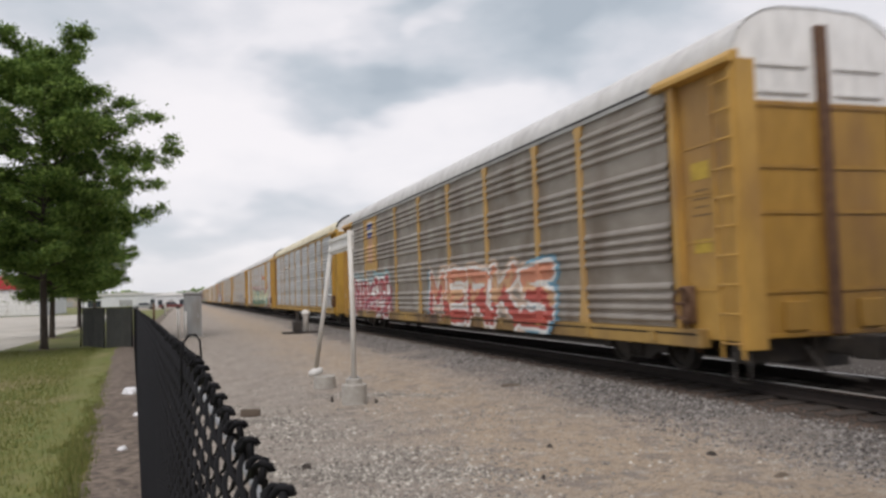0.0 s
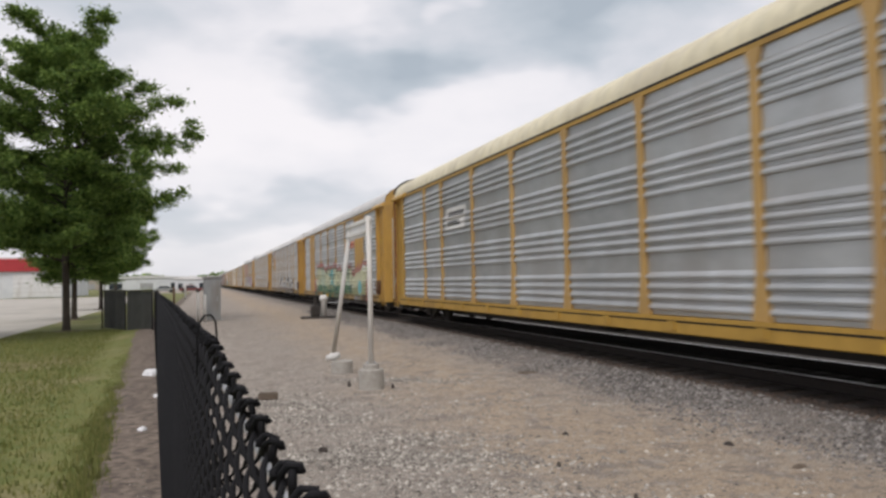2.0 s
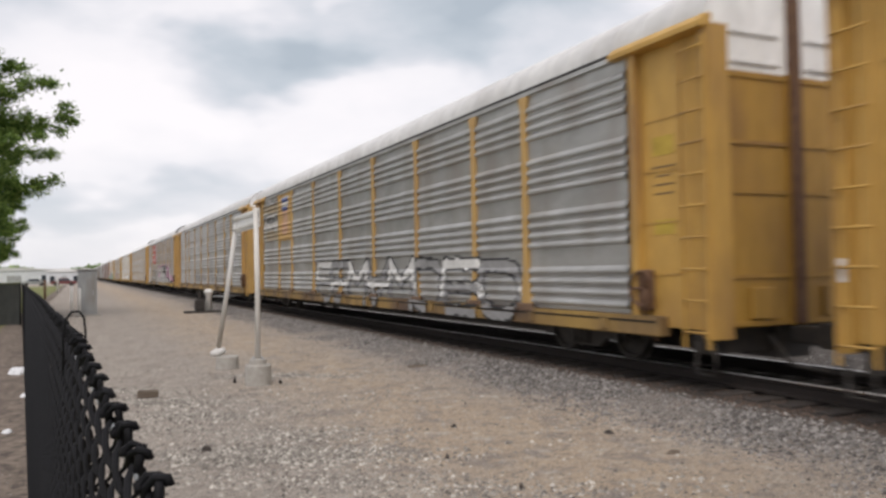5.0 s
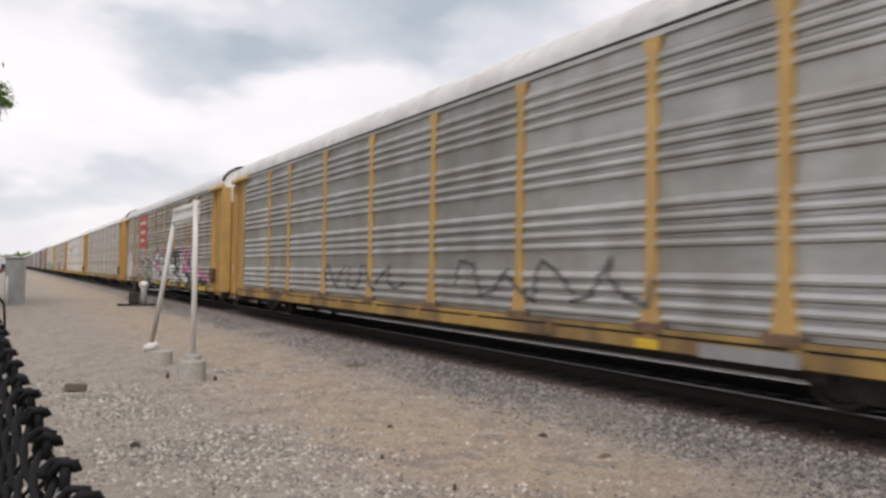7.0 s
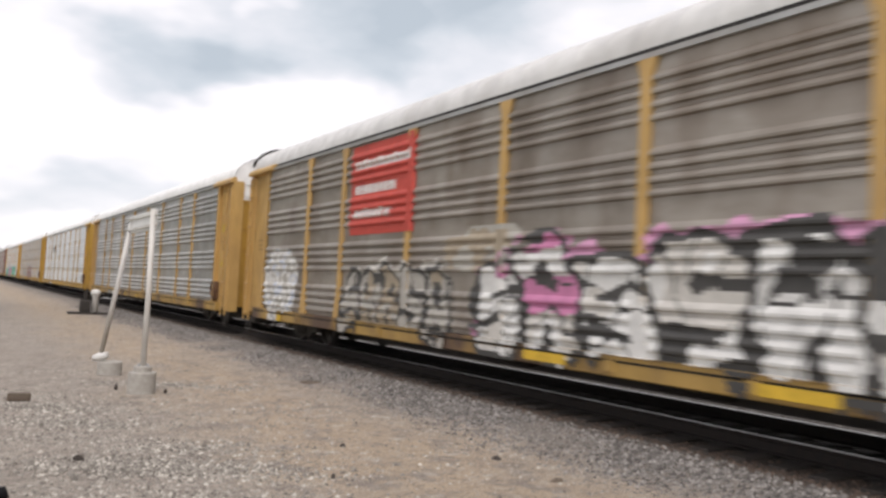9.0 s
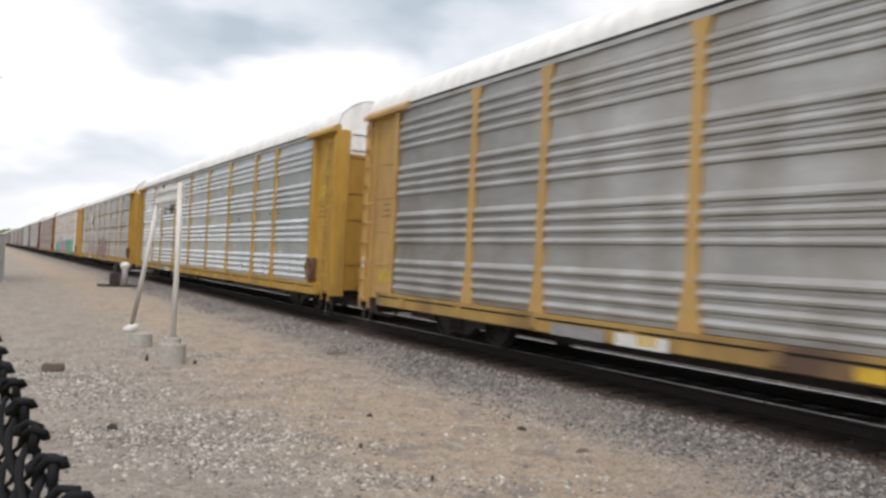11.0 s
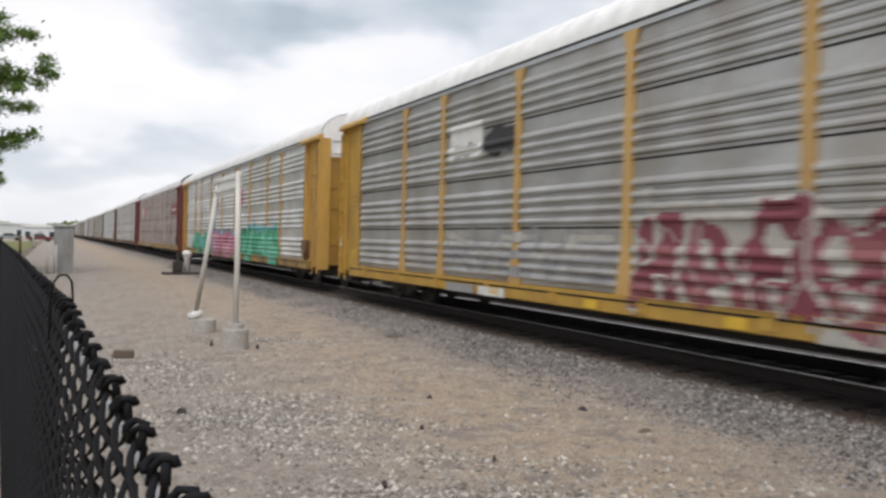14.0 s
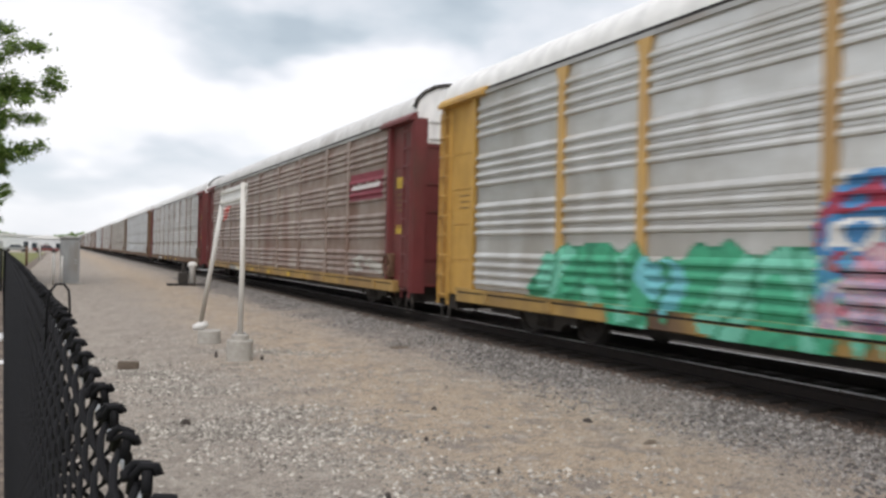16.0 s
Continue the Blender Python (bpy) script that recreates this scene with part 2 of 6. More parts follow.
def tube(bm, points, radius, seg=8, cap=True, smooth=True):
    """A round bar along points; radius is one number or one for each point."""
    rings = []
    pts = [Vector(p) for p in points]
    for i, p in enumerate(pts):
        d = (pts[min(i + 1, len(pts) - 1)] - pts[max(i - 1, 0)]).normalized()
        side = d.orthogonal().normalized() if i == 0 else (side - d * side.dot(d)).normalized()
        up = d.cross(side)
        r = radius[i] if isinstance(radius, (list, tuple)) else radius
        rings.append([bm.verts.new(p + (side * math.cos(a) + up * math.sin(a)) * r) for a in [2 * math.pi * k / seg for k in range(seg)]])
    for a, b in zip(rings, rings[1:]):
        for k in range(seg):
            f = bm.faces.new((a[k], a[(k + 1) % seg], b[(k + 1) % seg], b[k]))
            f.smooth = smooth
    if cap:
        bm.faces.new(rings[0][::-1])
        bm.faces.new(rings[-1])


def extrude_profile(bm, profile, y0, y1, closed=False, smooth=False):
    """A profile of (x, z) drawn out along y."""
    a = [bm.verts.new((x, y0, z)) for x, z in profile]
    b = [bm.verts.new((x, y1, z)) for x, z in profile]
    n = len(profile)
    for i in range(n if closed else n - 1):
        j = (i + 1) % n
        f = bm.faces.new((a[i], a[j], b[j], b[i]))
        f.smooth = smooth
    if closed:
        bm.faces.new(a[::-1])
        bm.faces.new(b)
    return a, b


def finish(bm, name, mats):
    bmesh.ops.recalc_face_normals(bm, faces=bm.faces)
    me = bpy.data.meshes.new(name)
    bm.to_mesh(me)
    bm.free()
    for m in mats if isinstance(mats, (list, tuple)) else [mats]:
        me.materials.append(m)
    return me


def part(name, shape, material, parent, label="", at=None):
    """Links a bmesh, or a mesh already made, as one mesh object under a thing or a part."""
    me = finish(shape, name, material) if isinstance(shape, bmesh.types.BMesh) else shape
    ob = new(name, me)
    ob.parent = parent
    if at is not None:
        ob.matrix_basis = at
    if label:
        ob["label"] = label
    return ob


def thing(name, m, label, category, group="", kind=""):
    ob = new(name)
    ob.empty_display_size = 0.2
    ob.matrix_basis = m
    return tagged(ob, label, category, group, kind)


def solid(name, shape, material, label, category, m=None, group="", kind=""):
    me = finish(shape, name, material) if isinstance(shape, bmesh.types.BMesh) else shape
    ob = new(name, me)
    if m is not None:
        ob.matrix_basis = m
    return tagged(ob, label, category, group, kind)


def bevel(bm, width, segments=1):
    bmesh.ops.bevel(bm, geom=bm.edges[:], offset=width, segments=segments, affect="EDGES", profile=0.5)


# ---------------------------------------------------------------- ground
TRACK_X, RAIL_Z = 8.6, 0.38


def verge_shift(x, y):
    """The verge follows the fence, which drifts away from the track's line."""
    w = 1.0 if -3 <= x <= 0.2 else max(0.0, 1 - (-3 - x) / 4.6) if x < -3 else max(0.0, 1 - (x - 0.2) / 2.8)
    return -0.0577 * min(33.0, max(-5.0, y)) * w


def ground_z(x, y):
    if x < -0.3:
        return -0.2 * min(1.0, max(0.0, y / 33.0)) * min(1.0, (-0.3 - x) / 1.2)
    bank = min(1.0, max(0.0, (x - 5.7) / 1.5))
    return 0.16 * bank * bank * (3 - 2 * bank)


def mix_nodes(nt, fac, a, b):
    m = nt.nodes.new("ShaderNodeMix")
    m.data_type = "RGBA"
    nt.links.new(fac, m.inputs[0])
    for s, v in ((6, a), (7, b)):
        if isinstance(v, tuple):
            m.inputs[s].default_value = (*v, 1)
        else:
            nt.links.new(v, m.inputs[s])
    return m.outputs[2]


def noise_node(nt, vec, scale, detail=5, rough=0.6, lo=0.4, hi=0.6):
    n = nt.nodes.new("ShaderNodeTexNoise")
    n.inputs["Scale"].default_value, n.inputs["Detail"].default_value, n.inputs["Roughness"].default_value = scale, detail, rough
    nt.links.new(vec, n.inputs["Vector"])
    r = nt.nodes.new("ShaderNodeMapRange")
    r.inputs["From Min"].default_value, r.inputs["From Max"].default_value = lo, hi
    nt.links.new(n.outputs[0], r.inputs["Value"])
    return n.outputs[0], r.outputs[0]


def band(nt, x, centre, half, soft):
    """1 inside a strip of x, fading out over soft."""
    d = nt.nodes.new("ShaderNodeMath")
    d.operation = "SUBTRACT"
    nt.links.new(x, d.inputs[0])
    d.inputs[1].default_value = centre
    a = nt.nodes.new("ShaderNodeMath")
    a.operation = "ABSOLUTE"
    nt.links.new(d.outputs[0], a.inputs[0])
    r = nt.nodes.new("ShaderNodeMapRange")
    r.inputs["From Min"].default_value, r.inputs["From Max"].default_value = half + soft, half - soft
    nt.links.new(a.outputs[0], r.inputs["Value"])
    return r.outputs[0]


def ground_material():
    """Gravel yard with a sandy wheel track; round the rails, dark dirt with the train's shade painted in."""
    m = bpy.data.materials.new("gravel_yard")
    m.use_nodes = True
    nt = m.node_tree
    N, K = nt.nodes.new, nt.links.new
    b = nt.nodes["Principled BSDF"]
    b.inputs["Roughness"].default_value = 0.95
    co = N("ShaderNodeTexCoord").outputs["Object"]
    sep = N("ShaderNodeSeparateXYZ")
    K(co, sep.inputs[0])
    wob = N("ShaderNodeTexNoise")
    wob.inputs["Scale"].default_value, wob.inputs["Detail"].default_value = 0.45, 5
    K(co, wob.inputs["Vector"])
    wx = N("ShaderNodeMath")
    wx.operation = "MULTIPLY_ADD"
    K(wob.outputs[0], wx.inputs[0])
    wx.inputs[1].default_value = 3.0
    K(sep.outputs[0], wx.inputs[2])
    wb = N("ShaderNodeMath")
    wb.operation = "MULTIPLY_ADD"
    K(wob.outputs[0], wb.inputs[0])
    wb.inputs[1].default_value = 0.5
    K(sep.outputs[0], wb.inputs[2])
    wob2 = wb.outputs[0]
    fine, fine_r = noise_node(nt, co, 38, 6, 0.7, 0.38, 0.62)
    speck, speck_r = noise_node(nt, co, 90, 3, 0.6, 0.60, 0.70)
    patch, patch_r = noise_node(nt, co, 0.9, 6, 0.65, 0.42, 0.62)
    grey = mix_nodes(nt, fine_r, (0.387, 0.333, 0.284), (0.239, 0.205, 0.173))
    tan = mix_nodes(nt, fine_r, (0.477, 0.373, 0.27), (0.338, 0.263, 0.187))
    c = mix_nodes(nt, patch_r, grey, mix_nodes(nt, fine_r, (0.414, 0.365, 0.31), (0.279, 0.245, 0.207)))
    c = mix_nodes(nt, band(nt, wx.outputs[0], 5.6, 1.2, 0.9), c, tan)
    c = mix_nodes(nt, band(nt, wx.outputs[0], 10.3, 2.65, 0.5), c, mix_nodes(nt, fine_r, (0.194, 0.174, 0.155), (0.108, 0.0972, 0.0864)))
    lump, lump_r = noise_node(nt, co, 8.0, 9, 0.85, 0.515, 0.60)
    c = mix_nodes(nt, lump_r, c, mix_nodes(nt, fine_r, (0.221, 0.189, 0.162), (0.099, 0.0855, 0.0738)))
    dark, dark_r = noise_node(nt, co, 24.0, 5, 0.7, 0.57, 0.66)
    c = mix_nodes(nt, dark_r, c, (0.104, 0.0882, 0.0765))
    blot, blot_r = noise_node(nt, co, 1.9, 7, 0.72, 0.50, 0.62)
    c = mix_nodes(nt, blot_r, c, mix_nodes(nt, fine_r, (0.302, 0.257, 0.221), (0.149, 0.126, 0.108)))
    pale, pale_r = noise_node(nt, co, 2.6, 9, 0.8, 0.54, 0.64)
    c = mix_nodes(nt, pale_r, c, mix_nodes(nt, fine_r, (0.522, 0.468, 0.405), (0.36, 0.321, 0.275)))
    c = mix_nodes(nt, speck_r, c, (0.522, 0.504, 0.477))
    # dirty ballast and the shade under the train, painted as one near-black strip
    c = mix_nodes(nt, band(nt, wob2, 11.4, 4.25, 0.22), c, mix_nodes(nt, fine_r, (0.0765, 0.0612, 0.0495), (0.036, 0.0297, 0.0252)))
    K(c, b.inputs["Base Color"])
    add = N("ShaderNodeMath")
    K(fine, add.inputs[0])
    K(lump, add.inputs[1])
    bp = N("ShaderNodeBump")
    bp.inputs["Strength"].default_value, bp.inputs["Distance"].default_value = 0.75, 0.03
    K(add.outputs[0], bp.inputs["Height"])
    K(bp.outputs[0], b.inputs["Normal"])
    return m


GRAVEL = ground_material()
GRASS = surface("mown_dry_grass", (0.095, 0.125, 0.022), (0.165, 0.16, 0.045), 2.5, 0.9, 0, 0.03, 30, third=(0.24, 0.20, 0.10), third_scale=0.4, third_at=(0.52, 0.72))
DIRT = surface("bare_mulch_dirt", (0.055, 0.042, 0.033), (0.24, 0.19, 0.15), 9, 0.95, 0, 0.02, 30, third=(0.10, 0.075, 0.06), third_scale=1.2)
LOT = surface("pale_concrete_paving", (0.46, 0.43, 0.38), (0.38, 0.36, 0.32), 0.7, 0.9, 0, third=(0.34, 0.32, 0.29), third_scale=0.15)


def build_ground():
    bm = bmesh.new()
    xs = [-1500, -400, -150, -60, -30, -18, -12, -7.6, -6, -4.5, -3, -2.2, -1.6, -1.1, -0.8, -0.6, -0.35, -0.1, 0.04, 0.2, 0.6, 1.5, 3, 4.5, 5.5, 5.9, 6.2, 6.5, 6.8, 7.0, 7.2, 7.6, 9.6, 10.0, 10.4, 10.8, 11.2, 12, 14, 20, 40, 120, 400, 1500]
    ys = [-900, -200, -60, -20, -10, -5, -2] + list(range(0, 60, 1)) + [60, 65, 70, 80, 90, 100, 120, 145, 180, 240, 330, 500, 900, 2500]

    def height(x, y):
        z = ground_z(min(x, 8.6), y) if x < 8.6 else ground_z(17.2 - x, y)
        return z + (0.025 * noise.noise((x * 0.7, y * 0.7, 3)) if -0.2 < x < 7 and -5 < y < 60 else 0)

    grid = [[bm.verts.new((x + verge_shift(x, y) + (0.12 * noise.noise((y * 1.3, x, 1)) if -1 < x < -0.3 and 0 < y < 60 else 0), y, height(x, y))) for y in ys] for x in xs]
    for i in range(len(xs) - 1):
        for j in range(len(ys) - 1):
            f = bm.faces.new((grid[i][j], grid[i + 1][j], grid[i + 1][j + 1], grid[i][j + 1]))
            cx, cy = (xs[i] + xs[i + 1]) / 2, (ys[j] + ys[j + 1]) / 2
            f.smooth = True
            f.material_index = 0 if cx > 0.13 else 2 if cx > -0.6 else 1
            if cx < -7.6 and 12 < cy < 145:
                f.material_index = 3
            if cx > 14 or cy > 200:
                f.material_index = 0 if cx > -10 else 1
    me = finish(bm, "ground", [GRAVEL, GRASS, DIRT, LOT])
    ob = new("ground", me)
    tagged(ob, "gravel rail yard with sandy tracks beside a mown grass verge", "ground", kind="structure")


build_ground()


def rock_bm(bm, c, r, rnd):
    """A small broken stone: a squashed, dented eight-sided lump."""
    base = [(1, 0, 0), (-1, 0, 0), (0, 1, 0), (0, -1, 0), (0, 0, 0.8), (0.6, 0.6, -0.3), (-0.6, 0.55, -0.3), (-0.5, -0.65, -0.3), (0.6, -0.6, -0.3)]
    a = rnd.uniform(0, 6.28)
    ca, sa = math.cos(a), math.sin(a)
    vs = []
    for x, y, z in base[:5]:
        k = r * rnd.uniform(0.65, 1.2)
        vs.append((c[0] + (x * ca - y * sa) * k, c[1] + (x * sa + y * ca) * k, c[2] + z * k * 0.8))
    return vs, ((0, 2, 4), (2, 1, 4), (1, 3, 4), (3, 0, 4))


def scatter(name, count, place, size, material, label, category, seed):
    rnd = random.Random(seed)
    verts, faces = [], []
    for _ in range(count):
        x, y = place(rnd)
        r = size(rnd)
        vs, fs = rock_bm(None, (x, y, ground_z(x if x < 8.6 else 17.2 - x, y) - 0.1 * r), r, rnd)
        n = len(verts)
        verts += vs
        faces += [tuple(n + i for i in f) for f in fs]
    me = bpy.data.meshes.new(name)
    me.from_pydata(verts, [], faces)
    me.materials.append(material)
    ob = new(name, me)
    tagged(ob, label, category, kind="stuff")


def stone_material(name, dark, light):
    m = surface(name, dark, light, 25, 0.9)
    nt = m.node_tree
    b = nt.nodes["Principled BSDF"]
    geo = nt.nodes.new("ShaderNodeNewGeometry")
    ramp = nt.nodes.new("ShaderNodeValToRGB")
    e = ramp.color_ramp.elements
    e[0].color, e[1].color = (*dark, 1), (*light, 1)
    mid = e.new(0.75)
    mid.color = (*[(a + c) / 2 for a, c in zip(dark, light)], 1)
    nt.links.new(geo.outputs["Random Per Island"], ramp.inputs[0])
    nt.links.new(ramp.outputs[0], b.inputs["Base Color"])
    return m


STONES = stone_material("mixed_gravel_stone", (0.10, 0.088, 0.076), (0.56, 0.52, 0.46))
BALLAST_STONE = stone_material("ballast_stone", (0.055, 0.048, 0.044), (0.33, 0.31, 0.29))


OILY_STONE = stone_material("oily_ballast_stone", (0.042, 0.028, 0.021), (0.13, 0.092, 0.07))


def yard_place(rnd):
    y = 2.5 + 30 * rnd.random() ** 1.7
    return rnd.uniform(0.1, 6.2), y


def verge_place(rnd):
    y = 4 + 22 * rnd.random()
    return -0.05 - 0.6 * rnd.random() - 0.0577 * y, y


def clump_place(rnd):
    k = rnd.randrange(34)
    cx, cy = 0.2 + 3.2 * ((k * 0.618) % 1), 3.0 + 11.5 * ((k * 0.377) % 1)
    along = rnd.gauss(0, 0.62)
    return max(0.1, cx + along + rnd.gauss(0, 0.16)), cy - 0.55 * along + rnd.gauss(0, 0.22)


scatter("yard_gravel", 26000, yard_place, lambda r: 0.006 + 0.024 * r.random() ** 4, STONES, "loose pale and grey gravel stones on the yard", "gravel", 3)
scatter("yard_gravel", 22000, clump_place, lambda r: 0.009 + 0.034 * r.random() ** 2.6, STONES, "patches of coarse pale gravel on the yard", "gravel", 5)
scatter("yard_stones", 3200, lambda r: (r.uniform(0.1, 5.6), 3 + 13 * r.random() ** 1.4), lambda r: 0.014 + 0.026 * r.random() ** 2, STONES, "single coarse dark and pale stones on the yard", "gravel", 15)
scatter("ballast", 24000, lambda r: (5.45 + 1.65 * r.betavariate(2.2, 1.5), 2.5 + 45 * r.random() ** 1.5), lambda r: 0.018 + 0.028 * r.random(), BALLAST_STONE, "grey crushed ballast stones along the track", "ballast", 7)
scatter("ballast", 10000, lambda r: (r.uniform(9.75, 13.5), 2.5 + 45 * r.random() ** 1.4), lambda r: 0.016 + 0.022 * r.random(), BALLAST_STONE, "grey crushed ballast stones on the far side of the track", "ballast", 17)
scatter("oily_ballast", 7000, lambda r: (r.uniform(6.95, 7.75), 2.5 + 40 * r.random() ** 1.5), lambda r: 0.018 + 0.026 * r.random(), OILY_STONE, "oil-stained dark ballast stones between the ties", "ballast", 13)
scatter("verge_gravel", 11000, verge_place, lambda r: 0.01 + 0.025 * r.random() ** 2, STONES, "scattered stones in the dirt under the fence", "gravel", 9)


def build_grass():
    rnd = random.Random(11)
    verts, faces = [], []
    for _ in range(60000):
        y = 5 + 33 * rnd.random() ** 1.3
        x = -0.58 - 0.0577 * min(y, 33) - 6.4 * rnd.random() ** 1.15 + 0.12 * noise.noise((y * 1.3, 0, 0))
        if x < -7.5:
            continue
        h, a, w = rnd.uniform(0.03, 0.085), rnd.uniform(0, 6.28), rnd.uniform(0.006, 0.012)
        lean = rnd.uniform(0.0, 0.05)
        z = ground_z(x, y)
        n = len(verts)
        verts += [(x - w * math.cos(a), y - w * math.sin(a), z), (x + w * math.cos(a), y + w * math.sin(a), z), (x + lean * math.sin(a), y + lean * math.cos(a), z + h)]
        faces.append((n, n + 1, n + 2))
    for _ in range(420):
        cy = 5 + 26 * rnd.random() ** 1.3
        cx = -0.50 - 0.0577 * cy - abs(rnd.gauss(0, 0.16))
        for _ in range(34):
            x, y = cx + rnd.gauss(0, 0.05), cy + rnd.gauss(0, 0.09)
            h, a, w = rnd.uniform(0.06, 0.15), rnd.uniform(0, 6.28), rnd.uniform(0.005, 0.009)
            lean, z, n = rnd.uniform(0.01, 0.07), ground_z(x, y), len(verts)
            verts += [(x - w * math.cos(a), y - w * math.sin(a), z), (x + w * math.cos(a), y + w * math.sin(a), z), (x + lean * math.sin(a), y + lean * math.cos(a), z + h)]
            faces.append((n, n + 1, n + 2))
    me = bpy.data.meshes.new("grass")
    me.from_pydata(verts, [], faces)
    me.materials.append(stone_material("grass_blade", (0.085, 0.115, 0.02), (0.27, 0.25, 0.085)))
    tagged(new("grass", me), "short dry green and straw-coloured mown grass", "grass", kind="stuff")


build_grass()


# ---------------------------------------------------------------- track
def build_track():
    track = thing("railway_track", pose(TRACK_X, 0, 0), "straight railway track with worn steel rails on dark ties", "railway track", kind="structure")
    prof = [(-0.075, 0), (0.075, 0), (0.075, 0.012), (0.012, 0.032), (0.012, 0.125), (0.036, 0.14), (0.036, 0.17), (0.028, 0.178), (-0.028, 0.178), (-0.036, 0.17), (-0.036, 0.14), (-0.012, 0.125), (-0.012, 0.032), (-0.075, 0.012)]
    for x in (-0.755, 0.755):
        bm = bmesh.new()
        extrude_profile(bm, prof, -420, 900, True)
        bm.faces.ensure_lookup_table()
        for f in bm.faces:
            if f.calc_center_median().z > 0.172:
                f.material_index = 1
        part("rail", bm, [RAIL_SIDE, RAIL_TOP], track, "", pose(x, 0, RAIL_Z - 0.178))
    bm = bmesh.new()
    box(bm, -1.3, 1.3, -0.115, 0.115, -0.16, 0)
    bevel(bm, 0.012)
    me = finish(bm, "tie", TIE)
    rnd = random.Random(4)
    for k in range(170):
        part("tie", me, None, track, "", pose(rnd.uniform(-0.03, 0.03), -12 + 0.5 * k + rnd.uniform(-0.02, 0.02), RAIL_Z - 0.183 - rnd.uniform(0, 0.01), 0, 0, rnd.uniform(-1, 1)))
    bm = bmesh.new()
    for k in range(300):
        box(bm, -1.3, 1.3, 73.5 + 0.5 * k, 73.73 + 0.5 * k, 0, RAIL_Z - 0.185)
    tagged(part("far_ties", bm, TIE, track), kind="stuff")


build_track()
# ---------------------------------------------------------------- the train
PITCH = 28.7            # from coupler to coupler
SIDE = -1.5             # the side sheets' plane
Z_SILL, Z_DECK, Z_EAVE = 0.48, 0.75, 4.45
BAYS = (2.85, 1.93, 2.88, 2.88, 2.88, 2.88, 2.88, 1.93, 2.85)
PANEL_HALF = sum(BAYS) / 2
BODY_HALF = PANEL_HALF + 1.5
POSTS = [-PANEL_HALF + sum(BAYS[:k]) for k in range(len(BAYS) + 1)]
RECESS = 0.11           # how deep the corner plates lie behind their frame
GROUP, RIDGE = (Z_EAVE - Z_DECK) / 4, 0.165


def rib(z):
    """How far the side sheet stands out at a height: four ridges, then a flat."""
    u = (z - Z_DECK - 0.05) % GROUP
    if z > Z_EAVE - 0.03 or u > 4 * RIDGE:
        return 0.0
    w = (u % RIDGE) - RIDGE / 2
    return float(np.interp(w, (-0.058, -0.036, -0.004, 0.03, 0.07), (0, 0.043, 0.046, 0.029, 0)))


def sheet_profile():
    rows = [(SIDE, Z_DECK + 0.01)]
    for g in range(4):
        for k in range(4):
            c = Z_DECK + 0.05 + g * GROUP + (k + 0.5) * RIDGE
            rows += [(SIDE, c - 0.058), (SIDE - 0.043, c - 0.036), (SIDE - 0.046, c - 0.004), (SIDE - 0.029, c + 0.03), (SIDE, c + 0.07)]
    rows.append((SIDE, Z_EAVE - 0.02))
    return rows


MESHES = {}


def cached(key, build):
    if key not in MESHES:
        MESHES[key] = build()
    return MESHES[key]


def sheet_mesh(width, style, sheet_mat):
    def build():
        bm = bmesh.new()
        prof = sheet_profile()
        extrude_profile(bm, prof, -width / 2, width / 2)
        if style == "jointed":
            for g in range(1, 4):
                box(bm, SIDE - 0.006, SIDE + 0.02, -width / 2, width / 2, Z_DECK + 0.03 + g * GROUP - 0.03, Z_DECK + 0.03 + g * GROUP)
                bm.faces.ensure_lookup_table()
                for f in bm.faces[-6:]:
                    f.material_index = 1
        me = finish(bm, "side_panel", [sheet_mat, DARK_GAP])
        return me
    return cached(("sheet", round(width, 2), style, sheet_mat.name), build)


def plate_mesh(width, z0, z1, mat):
    def build():
        bm = bmesh.new()
        box(bm, SIDE - 0.03, SIDE + 0.03, -width / 2, width / 2, z0, z1)
        bevel(bm, 0.008)
        for k in range(3):
            z = z0 + (z1 - z0) * (k + 0.5) / 3
            box(bm, SIDE - 0.045, SIDE - 0.028, -width / 2 + 0.1, width / 2 - 0.1, z - 0.02, z + 0.02)
        return finish(bm, "flat_plate", mat)
    return cached(("plate", round(width, 2), round(z0, 2), round(z1, 2), mat.name), build)


def post_mesh(mat, flare):
    def build():
        bm = bmesh.new()
        w = 0.084
        # the web of the post, widening into a foot on the sill
        x0, x1 = SIDE - 0.049, SIDE + 0.02
        foot = 0.19 if flare else 0.11
        pts = [(-foot, Z_DECK - 0.03), (-w, Z_DECK + 0.62), (-w, Z_EAVE - 0.30), (-0.17 if flare else -w, Z_EAVE - 0.02), (0.17 if flare else w, Z_EAVE - 0.02), (w, Z_EAVE - 0.30), (w, Z_DECK + 0.62), (foot, Z_DECK - 0.03)]
        a = [bm.verts.new((x0, y, z)) for y, z in pts]
        b = [bm.verts.new((x1, y, z)) for y, z in pts]
        bm.faces.new(a)
        for i in range(len(pts)):
            j = (i + 1) % len(pts)
            bm.faces.new((a[i], b[i], b[j], a[j]))
        return finish(bm, "side_post", mat)
    return cached(("post", mat.name, flare), build)


def slot_mesh():
    """The dark seam under the deck's edge."""
    def build():
        bm = bmesh.new()
        s = BODY_HALF - 1.0
        box(bm, SIDE - 0.074, SIDE - 0.05, -s, s, Z_DECK - 0.092, Z_DECK - 0.063)
        return finish(bm, "sill_slot", DARK_GAP)
    return cached("slot", build)


